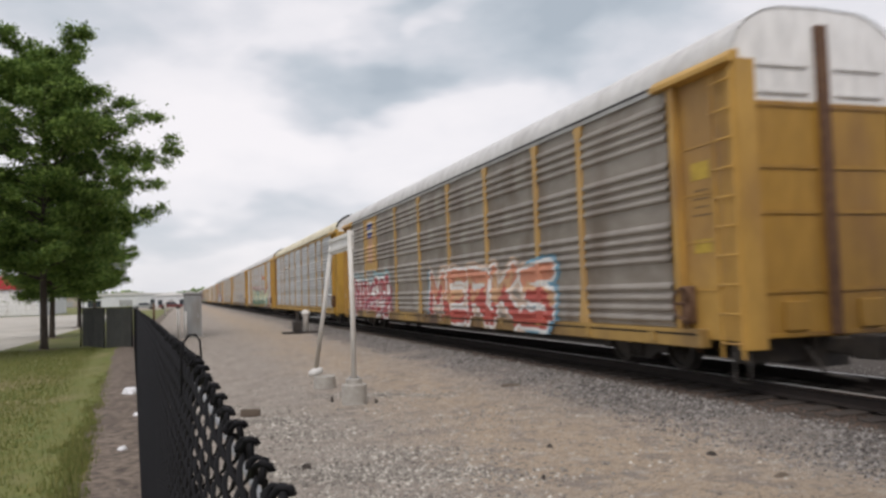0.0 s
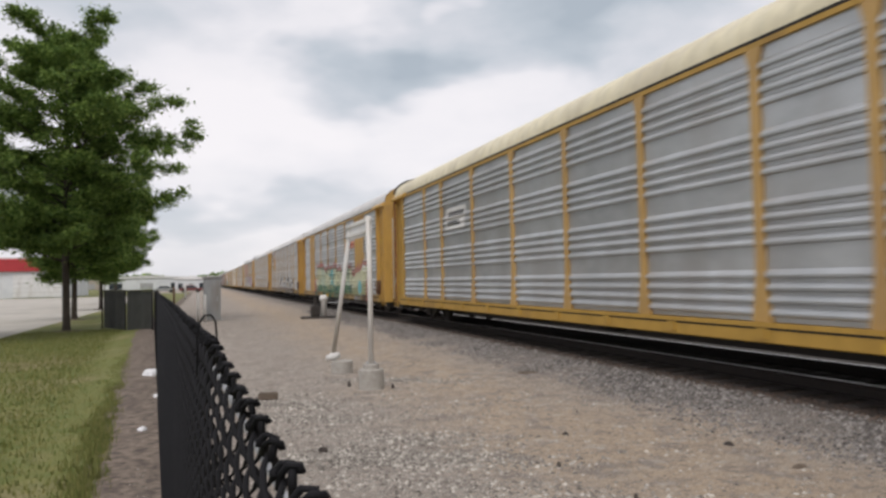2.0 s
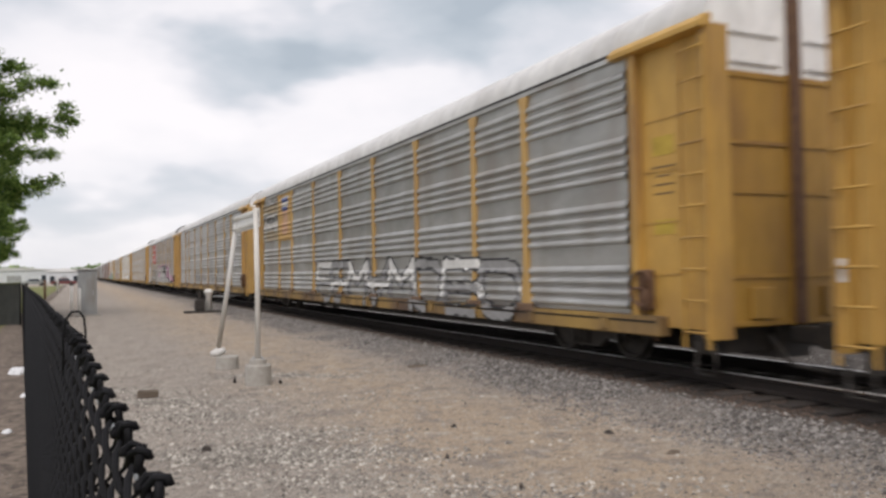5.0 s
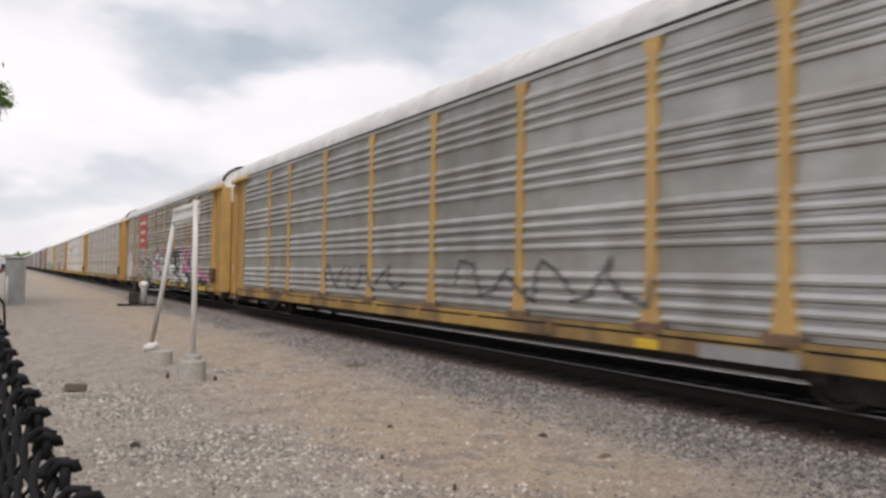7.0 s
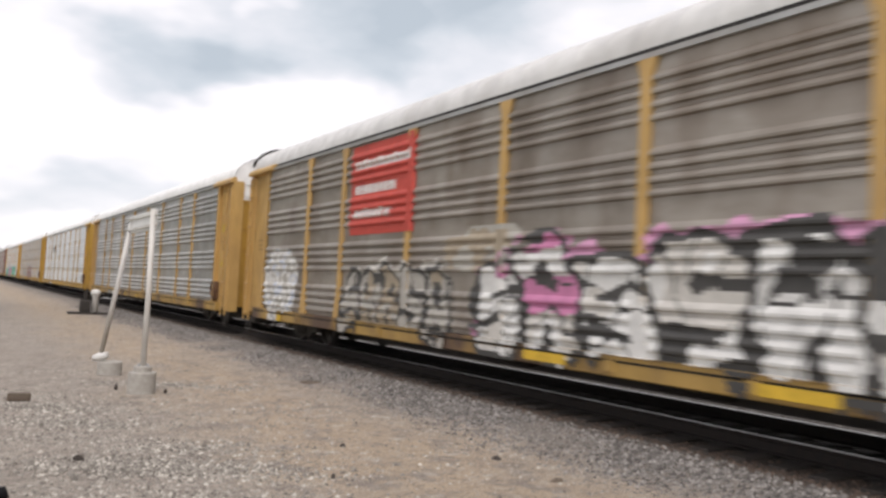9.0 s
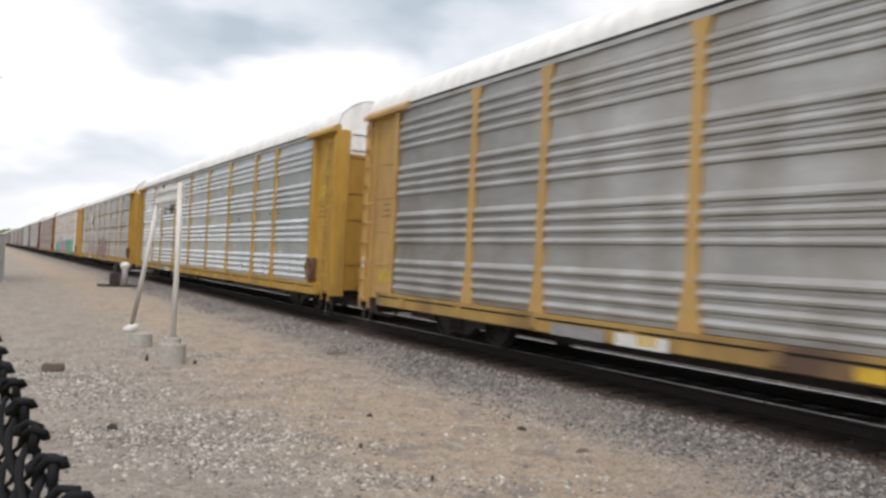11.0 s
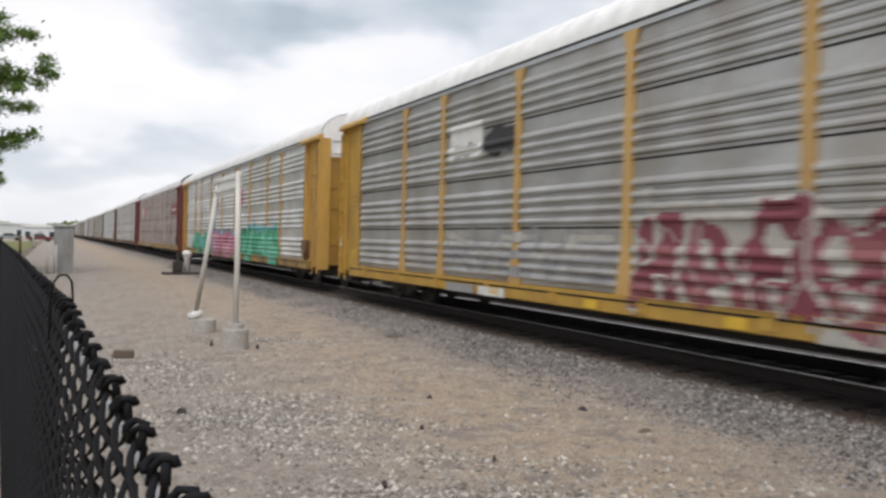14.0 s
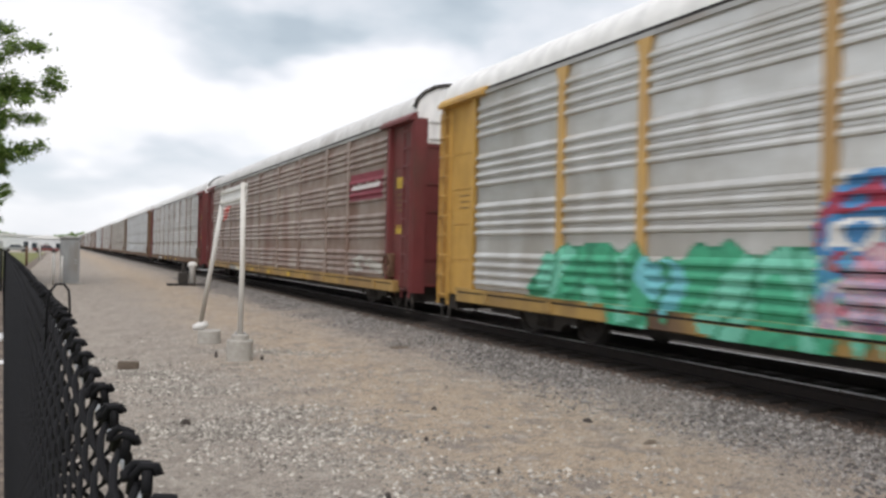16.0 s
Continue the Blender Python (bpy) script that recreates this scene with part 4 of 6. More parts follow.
def letters(seed, width, height, count, fat=0.13, fills=(0, 1), edge=2, halo=3, rim=0.07, glow=0.10, base=0.0, shine=None, low=None, under=None):
    """Bulging letter-like strokes: fill, outline and a ragged glow round them."""
    rnd = random.Random(seed)
    strokes = []
    w = width / count
    for k in range(count):
        x0, x1 = k * w + fat * 0.9, (k + 1) * w - fat * 0.7
        top, low = height - fat - rim - glow - rnd.uniform(0, 0.18), fat + 0.05 + base
        mid = (top + low) / 2
        kind = rnd.randrange(6)
        lean = rnd.uniform(-0.12, 0.12)
        pts = {
            0: [((x0, low), (x0 + lean, top)), ((x0 + lean, top), (x1, top)), ((x0, mid), (x1, mid)), ((x0, low), (x1, low))],
            1: [((x0, low), (x0 + lean, top)), ((x0, top), ((x0 + x1) / 2, mid)), (((x0 + x1) / 2, mid), (x1, top)), ((x1, top), (x1 + lean, low))],
            2: [((x0, low), (x0 + lean, top)), ((x0, top), (x1, top - 0.15)), ((x1, top - 0.15), (x1, mid)), ((x1, mid), (x0, mid)), ((x0, mid), (x1 + lean, low))],
            3: [((x0, top), (x0, low)), ((x0, low), (x1, low)), ((x1, low), (x1, top)), ((x1, top), (x0, top))],
            4: [((x1, top), (x0, top - 0.1)), ((x0, top - 0.1), (x0, mid)), ((x0, mid), (x1, mid - 0.05)), ((x1, mid - 0.05), (x1, low)), ((x1, low), (x0, low))],
            5: [((x0, top), ((x0 + x1) / 2 + lean, low)), (((x0 + x1) / 2 + lean, low), (x1, top)), ((x0, mid), (x1, mid))],
        }[kind]
        chain = [pts[0][0]] + [b for _, b in pts] if all(p[1] == q[0] for p, q in zip(pts, pts[1:])) else None
        if chain:
            for _ in range(2):
                cut = [chain[0]]
                for p, q in zip(chain, chain[1:]):
                    cut += [(p[0] * 0.75 + q[0] * 0.25, p[1] * 0.75 + q[1] * 0.25), (p[0] * 0.25 + q[0] * 0.75, p[1] * 0.25 + q[1] * 0.75)]
                chain = cut + [chain[-1]]
            pts = list(zip(chain, chain[1:]))
        strokes += [(a, b, k) for a, b in pts]

    def pick(u, v):
        wob = np.vectorize(lambda a, b: 0.05 * noise.noise((a * 3.1, b * 3.1, seed)))(u, v)
        best, owner = np.full(u.shape, 9.0), np.zeros(u.shape, int)
        for a, b, k in strokes:
            d = near_line(u, v, a, b) + wob
            owner = np.where(d < best, k, owner)
            best = np.minimum(best, d)
        out = np.full(u.shape, -1)
        if halo is not None:
            out[best < fat + rim + glow] = halo
        if under is not None:
            out[(best < fat + rim + glow * 1.6) & (v < height * 0.55 + wob * 4)] = under
        out[best < fat + rim] = edge
        shade = np.array(fills)[((owner + (v > height * 0.52 + wob * 3)) % len(fills))]
        if low is not None:
            shade = np.where(v < height * 0.36 + wob * 4, low, shade)
        out = np.where(best < fat, shade, out)
        if shine is not None:
            out = np.where((best < fat * 0.35) & (((u * 2.3 + v * 3.7) % 1.0) < 0.22), shine, out)
        return out
    return pick


def blob(seed, width, height, colours, ragged=0.35, scale=1.6):
    """A cloud of sprayed patches."""
    def pick(u, v):
        def one(a, b):
            e = ((a / width * 2 - 1) ** 2) ** 1.3 + ((b / height * 2 - 1) ** 2) ** 1.1
            if e + ragged * 2 * noise.noise((a * 1.9, b * 1.9, seed)) > 1:
                return -1
            n = 0.5 + 0.62 * noise.noise((a * scale, b * scale * 1.3, seed + 9)) + 0.25 * noise.noise((a * 4.5, b * 5, seed))
            return min(len(colours) - 1, max(0, int(n * len(colours))))
        got = np.vectorize(one)(u, v)
        return np.where(got >= 0, np.array(colours)[np.maximum(got, 0)], -1)
    return pick


def worn_bands(seed):
    """Level bands of old paint: white, tan and dark, each broken by wear."""
    def pick(u, v):
        def one(a, b):
            wob = 0.10 * noise.noise((a * 1.3, b * 2, seed)) + 0.04 * noise.noise((a * 6, b * 9, seed))
            wear = noise.noise((a * 1.6, b * 7.0, seed + 5)) + 0.5 * noise.noise((a * 7, b * 15, seed))
            h = b + wob
            for top, key, hold in ((0.40, 1, 0.3), (0.48, 3, 0.0), (0.72, 0, 0.5), (0.98, 2, 0.1), (1.10, 0, 0.2), (1.45, 1, 0.4), (1.58, 2, 0.0), (1.72, 0, 0.0), (1.85, 2, -0.1), (2.2, 0, 0.3)):
                if h < top:
                    return key if wear < hold else -1
            return -1
        return np.vectorize(one)(u, v)
    return pick


def wild(seed, width, height, cells, vein, thick=0.08, glow=None, feet=None, foot_h=0.35, freq=1.5, lows=None):
    """Interlocked swelling letters: patches of colour parted by curling lines, a wavy crest, a glow above it and a solid foot."""
    def pick(u, v):
        def one(a, b):
            crest = height * (0.74 + 0.20 * noise.noise((a * 0.8, 0, seed)) + 0.16 * noise.noise((a * 2.4, 4, seed)))
            crest *= min(1.0, 0.45 + a * 1.1, 0.45 + (width - a) * 1.1)
            if b > crest:
                hot = glow is not None and b < crest + 0.16 + 0.3 * noise.noise((a * 1.1, 9, seed)) and noise.noise((a * 0.9, b, seed + 2)) > -0.12
                return glow if hot else -1
            wa = a + 0.22 * noise.noise((a * 1.4, b * 1.4, seed + 7))
            wb = b + 0.22 * noise.noise((a * 1.4, b * 1.4, seed + 11))
            line = min(abs(noise.noise((wa * freq, wb * freq * 0.8, seed + 1))), abs(noise.noise((wa * freq * 1.2, wb * freq * 0.6, seed + 21))) * 1.3)
            if b > crest - thick * 0.9 or line < thick:
                return vein
            if feet is not None and b < foot_h + 0.2 * noise.noise((a * 1.2, 2, seed)):
                return feet
            pool = lows if lows and b < height * 0.36 + 0.2 * noise.noise((a, 5, seed)) else cells
            n = 0.5 + 0.75 * noise.noise((wa * freq * 0.9, wb * freq * 0.5, seed + 31))
            return pool[min(len(pool) - 1, max(0, int(n * len(pool))))]
        return np.vectorize(one)(u, v)
    return pick


def pink_tail(u, v):
    """A wedge of glow that thins out towards the car's end."""
    wave = 0.06 * np.sin(u * 4.1) + 0.04 * np.sin(u * 9.7)
    top = 1.25 - 0.20 * u + wave
    low = 0.32 + 0.02 * u + wave
    out = np.where((v < top) & (v > low), 0, -1)
    out = np.where((v < top - 0.18) & (v > low + 0.25) & (np.sin(u * 3.0 + v * 5) > 0.1), 1, out)
    out = np.where((v < low + 0.16) & (v > 0.16) & (u < 3.1), 2, out)
    return np.where((v < 0.26 + wave) & (u > 1.9) & (u < 3.3), 3, out)


def scrawl(seed, width, height, thick=0.03, loops=4):
    rnd = random.Random(seed)
    pts = []
    for k in range(loops * 7):
        s = k / (loops * 7 - 1)
        pts.append((width * (0.06 + 0.88 * s) + 0.16 * math.sin(k * 1.9 + seed), height * (0.5 + 0.36 * math.sin(k * 1.25 + rnd.uniform(-0.7, 0.7)))))

    def pick(u, v):
        best = np.full(u.shape, 9.0)
        for k, (a, b) in enumerate(zip(pts, pts[1:])):
            if k % 7 != 6:
                best = np.minimum(best, near_line(u, v, a, b))
        return np.where(best < thick, 0, -1)
    return pick


def bars(width, height, rows, ground=0, ink=1, tall=0.45):
    """A plate with plain broken bars where the writing stands."""
    def pick(u, v):
        out = np.full(u.shape, ground)
        h = height / (rows + 0.6)
        for r in range(rows):
            c = h * (r + 0.8)
            wide = width * (0.93, 0.72, 0.66)[(rows - r - 1) % 3]
            step = ((u * 4.7 + r * 0.37) % 1.0)
            up = 1.0 + 0.28 * (np.floor(u * 4.7 + r * 0.37) % 3 == 0)
            out = np.where((v - c < h * tall / 2 * up) & (v - c > -h * tall / 2) & (u > width * 0.07) & (u < wide) & (step > 0.17), ink, out)
        return out
    return pick


def throwup(seed, width, height, count, top, low, line, halo=None, hole=None, split=0.38, slant=0.15, thick=0.0, glow=0.3):
    """A row of fat rounded block letters with cut-out counters, an outline, a darker foot and a ragged glow over them."""
    rnd = random.Random(seed)
    crest = np.array([height * rnd.uniform(0.74, 0.90) for _ in range(count)])
    kind = np.array([rnd.randrange(5) for _ in range(count)])

    def pick(u, v):
        wave = np.vectorize(lambda a, b: noise.noise((a * 1.7, b * 1.7, seed)))(u, v)
        swell = np.vectorize(lambda a, b: noise.noise((a * 2.3, b * 2.3, seed + 40)))(u, v)
        fizz = np.vectorize(lambda a, b: noise.noise((a * 4.6, b * 4.6, seed + 80)))(u, v)
        a, b = u + slant * (v - height / 2) + 0.30 * wave + 0.07 * fizz, v + 0.20 * swell + 0.05 * fizz
        b = b / np.clip(0.74 + np.minimum(u, width - u) * 0.5, 0.74, 1.0)
        w = width / count
        k = np.clip(np.floor(a / w), 0, count - 1).astype(int)
        s, mid = (a / w - k) * 2 - 1, crest[k] / 2
        t = (b - mid) / mid
        e = np.abs(s) ** 4 + np.abs(t) ** 6
        form = kind[k]
        out = np.full(u.shape, -1)
        if halo is not None:
            ends = np.minimum(u, width - u)
            out = np.where((t < 1 + glow * (0.7 + 1.6 * wave)) & (t > -0.7) & (ends > 0.12 * (1 + swell)), halo, out)
        out = np.where(e < 1.35, line, out)
        foot = b < split * height + 0.12 * swell
        fill = np.where(foot, np.array(low)[(k + (wave > 0.15)) % len(low)], np.array(top)[(k + (wave > 0.22)) % len(top)])
        out = np.where(e < 0.68 - thick, fill, out)

        def cut(where):
            return np.where(where, hole if hole is not None else line, out)
        out = cut((np.isin(form, (0, 1, 4))) & (np.hypot(s / 0.34, (t - 0.38) / 0.24) < 1))
        out = cut((form == 1) & (np.hypot(s / 0.34, (t + 0.34) / 0.22) < 1))
        out = cut((np.isin(form, (0, 2, 4))) & (np.abs(s + 0.1 * t) < 0.15) & (t < -0.3))
        out = cut((form == 2) & (np.abs(s) < 0.15) & (t > 0.15))
        out = cut((form == 3) & (np.abs(t - 0.35) < 0.11) & (s > -0.25))
        out = cut((form == 3) & (np.abs(t + 0.3) < 0.11) & (s < 0.3))
        # stray strokes of the outline across the letters
        out = np.where((np.abs(wave - 0.5 * swell) < 0.035) & (e < 1.0), line, out)
        return out
    return pick


WHITE_P, BLACK_P, RED_P, PINK_P = ("white", (0.72, 0.72, 0.70)), ("black", (0.03, 0.03, 0.032)), ("red", (0.42, 0.05, 0.06)), ("pink", (0.55, 0.20, 0.36))
GREEN_P, MINT_P, TEAL_P, CREAM_P = ("green", (0.05, 0.36, 0.20)), ("mint", (0.16, 0.52, 0.38)), ("turquoise", (0.16, 0.50, 0.55)), ("cream", (0.62, 0.64, 0.44))
ORANGE_P, BLUE_P, OLIVE_P, DARKGREEN_P = ("salmon", (0.62, 0.26, 0.16)), ("blue", (0.06, 0.24, 0.50)), ("olive", (0.34, 0.36, 0.20)), ("dark_green", (0.045, 0.13, 0.085))
SIGNRED_P, MAROON_P, DEEPBLUE_P, LEMON_P = ("sign_red", (0.55, 0.07, 0.05)), ("maroon", (0.22, 0.03, 0.05)), ("emblem_blue", (0.05, 0.09, 0.30)), ("yellow", (0.70, 0.45, 0.04))
FADED_P = ("faded_yellow", (0.52, 0.36, 0.05))
GREY_P, MAUVE_P, SAND_P = ("grey", (0.30, 0.30, 0.30)), ("mauve", (0.60, 0.30, 0.46)), ("pale_orange", (0.60, 0.36, 0.20))


def emblem(car, y0, y1, z0, z1, body):
    """A shield: blue head with pale bars over red and pale stripes, on a yellow plate."""
    w, h = abs(y1 - y0), z1 - z0

    def pick(u, v):
        e = np.abs(u / w * 2 - 1)
        inside = (e < 0.50 + 0.08 * np.cos(v / h * 6.3)) & (v > h * (0.12 + 0.16 * e * e)) & (v < h * (0.93 - 0.05 * e))
        stripe = np.where((u * 14 / w) % 2 < 1, 1, 2)
        head = np.where(((v / h) * 9) % 1.6 < 0.7, 4, 3)
        return np.where(inside, np.where(v > h * 0.62, head, stripe), 0)
    spray_piece(car, y0, y1, z0, z1, pick, [SAND_BODY, ("faded_salmon", (0.56, 0.32, 0.20)), ("pale_salmon", (0.60, 0.38, 0.25)), DEEPBLUE_P, WHITE_P], "emblem plate with a striped shield", 0.03)


SAND_BODY = ("plate_yellow", (0.57, 0.36, 0.12))


def stencil(car, far, rows, z, seed):
    """Small unreadable stencilled lines on a corner plate."""
    e = 1 if far else -1
    rnd = random.Random(seed)
    for r in range(rows):
        bm = bmesh.new()
        w = rnd.uniform(0.25, 0.5)
        box(bm, SIDE + RECESS - 0.040, SIDE + RECESS - 0.036, -w / 2, w / 2, 0, 0.026)
        part("stencil_line", bm, spray("faded_brown", (0.20, 0.125, 0.05)), car, "", pose(0, e * (PANEL_HALF + 0.58), z - 0.12 * r))


def decal(car, y, z, w, h, key, x=-0.05, label=""):
    bm = bmesh.new()
    box(bm, SIDE + x - 0.004, SIDE + x, -w / 2, w / 2, -h / 2, h / 2)
    part("decal", bm, spray(*key), car, label, pose(0, y, z))


# ---------------------------------------------------------------- chain-link fence
FENCE_X, FENCE_K = 0.07, 0.0577


def fence_top(y):
    near = 1.688 + 0.03 * min(1.0, max(0.0, (y - 0.42) / 0.6))
    return near - 0.15 * max(0.0, y - 3.0) / 30.0 + 0.004 * noise.noise((y * 2.3, 0, 0))


def fence_point(y, z, off=0.0):
    return (FENCE_X - FENCE_K * y + off, y, z)


MESH_W = 0.064          # one diamond of the netting


def wire_mesh(y0, y1, w, radius, seg, depth):
    """Flattened spirals of wire hooked into one another, as one piece of netting."""
    verts, faces = [], []
    n = int(round((y1 - y0) / (w / 2)))
    for k in range(n):
        ya, yb = y0 + k * w / 2, y0 + (k + 1) * w / 2
        top = fence_top(ya)
        rows = int((top - 0.02) / (w / 2))
        pts = []
        for r in range(rows + 1):
            z = top - r * w / 2
            left = (r + k) % 2 == 0
            jog = 0.004 * noise.noise((k * 1.3, r * 0.7, 5))
            pts.append(fence_point((ya - 0.002 if left else yb + 0.002) + jog, z, 0.0))
            if depth and r < rows:
                side = depth if left else -depth
                for f in (0.22, 0.5, 0.78):
                    y = ya + (yb - ya) * (f if left else 1 - f) + jog
                    pts.append(fence_point(y, z - f * w / 2, side * (1.0 if f == 0.5 else 0.8)))
        base = len(verts)
        for p in pts:
            for c in range(seg):
                a = 2 * math.pi * c / seg
                verts.append((p[0] + radius * math.cos(a), p[1] + radius * math.sin(a), p[2]))
        for i in range(len(pts) - 1):
            for c in range(seg):
                a, b = base + i * seg + c, base + i * seg + (c + 1) % seg
                faces.append((a, b, b + seg, a + seg))
    me = bpy.data.meshes.new("chain_link_netting")
    me.from_pydata(verts, [], faces)
    me.shade_smooth()
    me.materials.append(FENCE_BLACK)
    return me


def knuckle_mesh():
    """The two wire ends bent over each other at the top of a diamond."""
    bm = bmesh.new()
    r = 0.0056
    tube(bm, [(0.004, -0.016, -0.030), (0.006, -0.008, -0.006), (0.008, 0.003, 0.006), (-0.002, 0.013, 0.007), (-0.011, 0.014, -0.004), (-0.010, 0.008, -0.013)], r, 6)
    tube(bm, [(-0.004, 0.016, -0.030), (-0.004, 0.007, -0.008), (0.002, -0.006, 0.004), (0.013, -0.012, 0.003), (0.016, -0.010, -0.008)], r, 6)
    bmesh.ops.scale(bm, vec=(0.50, 0.34, 0.38), verts=bm.verts)
    return finish(bm, "knuckle", FENCE_BLACK)


def build_fence():
    fence = thing("chain_link_fence", pose(0, 0, 0), "black vinyl-coated chain-link fence with bent wire knuckles on top", "fence")
    for y0, y1, r, seg, depth in ((-0.6, 2.6, 0.0023, 6, 0.006), (2.6, 11.944, 0.0023, 4, 0.006), (11.944, 33.0, 0.0024, 3, 0.0)):
        tagged(part("chain_link_netting", wire_mesh(y0, y1, MESH_W, r, seg, depth), None, fence), kind="stuff")
    me = knuckle_mesh()
    rnd = random.Random(8)
    for k in range(196):
        y = -0.6 + MESH_W * k
        part("knuckle", me, None, fence, "", pose(*fence_point(y, fence_top(y) + 0.006), rnd.uniform(-14, 14), rnd.uniform(-10, 10), rnd.uniform(-25, 25)))
    for y in [-0.9 + 3.05 * k for k in range(12)]:
        bm = bmesh.new()
        z = fence_top(y) - 0.09
        tube(bm, [(0, 0, -0.25), (0, 0, z)], 0.028, 10)
        tube(bm, [(0, 0, z), (0, 0, z + 0.012), (0, 0, z + 0.03)], [0.032, 0.032, 0.012], 10)
        part("fence_post", bm, FENCE_BLACK, fence, "", pose(*fence_point(y, 0, 0.045)))
    bm = bmesh.new()
    tube(bm, [fence_point(y, fence_top(y) - 0.055, 0.022) for y in (-0.9, 0.2, 0.6, 1.2, 2.1, 5.2, 8.2, 11.3, 20.5, 32.6)], 0.0035, 8)
    part("tension_wire", bm, GALV, fence, "dull grey wire through the netting")
    bm = bmesh.new()
    loop = [(0.0, 0.0, -0.06), (0, 0, 0.0), (0.004, 0.0, 0.022), (0.014, 0, 0.034), (0.026, 0, 0.034), (0.034, 0, 0.024), (0.036, 0, 0.0), (0.036, 0, -0.05)]
    tube(bm, [(x * 0.75, y, z * 0.9) for x, y, z in loop], 0.0016, 6)
    part("wire_loop", bm, FENCE_BLACK, fence, "thin bent wire loop", pose(*fence_point(1.16, fence_top(1.16) + 0.002, -0.008)))
    for y in (12.6, 18.7, 24.8):
        bm = bmesh.new()
        box(bm, -0.003, 0.003, -0.02, 0.02, 0.05, 1.55)
        part("tension_bar", bm, FENCE_BLACK, fence, "", pose(*fence_point(y, 0, 0.012)))


build_fence()


def build_screen_fence():
    """The fence's far return, hung with dark screening."""
    f = thing("screened_fence", pose(-1.84, 33.0, -0.2, 0, 0, 22), "far fence section hung with dark screening cloth", "fence")
    for k in range(3):
        bm = bmesh.new()
        tube(bm, [(0, 0, -0.1), (0, 0, 1.78)], 0.035, 8)
        part("fence_post", bm, FENCE_BLACK, f, "", pose(-0.05, 3.4 * k, 0))
    for k in range(2):
        bm = bmesh.new()
        n = 12
        cols = [[bm.verts.new((0.02 * math.sin(i * 1.3), 0.06 + 3.28 * i / n, z)) for z in (0.05, 1.72)] for i in range(n + 1)]
        for p, q in zip(cols, cols[1:]):
            bm.faces.new((p[0], q[0], q[1], p[1]))
        bmesh.ops.solidify(bm, geom=bm.faces[:], thickness=0.006)
        part("screen_cloth", bm, SCREEN_BLACK, f, "", pose(0, 3.4 * k, 0))
    bm = bmesh.new()
    tube(bm, [(-0.05, 0, 1.75), (-0.05, 6.8, 1.75)], 0.022, 8)
    part("top_rail", bm, FENCE_BLACK, f)


build_screen_fence()


# ---------------------------------------------------------------- yard things
def build_sign():
    s = thing("track_sign", pose(2.65, 12.75, 0), "white two-post sign beside the track, one post knocked loose", "sign")
    bm = bmesh.new()
    tube(bm, [(0, 0, 0.2), (0.01, 0.02, 1.6), (0.0, 0.05, 2.86)], 0.042, 12)
    part("sign_post", bm, WHITE_POST, s, "upright white steel post")
    bm = bmesh.new()
    tube(bm, [(-0.24, 2.42, 0.33), (-0.06, 2.32, 1.6), (0.09, 2.18, 2.84)], 0.042, 12)
    part("sign_post", bm, WHITE_POST, s, "leaning post torn off its footing")
    bm = bmesh.new()
    tube(bm, [(-0.36, 2.46, 0.29), (-0.24, 2.42, 0.325), (-0.12, 2.38, 0.37)], [0.05, 0.085, 0.05], 10)
    part("post_flange", bm, WHITE_POST, s, "tilted base flange")
    for y, h, c in ((0, 0.33, 1), (2.38, 0.25, 0)):
        bm = bmesh.new()
        tube(bm, [(0, 0, -0.15), (0, 0, h - 0.02), (0, 0, h)], [0.212, 0.207, 0.197], 28, True, False)
        ft = part("concrete_footing", bm, CONCRETE, s, "round pale concrete footing", pose(0 if c else -0.08, y, 0))
        if c:
            bm = bmesh.new()
            tube(bm, [(0, 0, h), (0, 0, h + 0.075), (0, 0, h + 0.09)], [0.135, 0.135, 0.122], 20, True, False)
            part("collar", bm, CONCRETE, ft)
            for a in range(4):
                bm = bmesh.new()
                tube(bm, [(0, 0, 0), (0, 0, 0.035)], 0.014, 6)
                part("bolt", bm, GALV, ft, "", pose(0.09 * math.cos(a * 1.57 + 0.7), 0.09 * math.sin(a * 1.57 + 0.7), h + 0.085))
    bm = bmesh.new()
    box(bm, 0.05, 0.058, 0.0, 2.24, 2.55, 2.86)
    bevel(bm, 0.003)
    part("sign_board", bm, SIGN_WHITE, s, "thin white sign board")
    for z in (2.62, 2.80):
        bm = bmesh.new()
        box(bm, 0.02, 0.052, 0.0, 2.22, z - 0.02, z + 0.02)
        part("batten", bm, WHITE_POST, s)


build_sign()


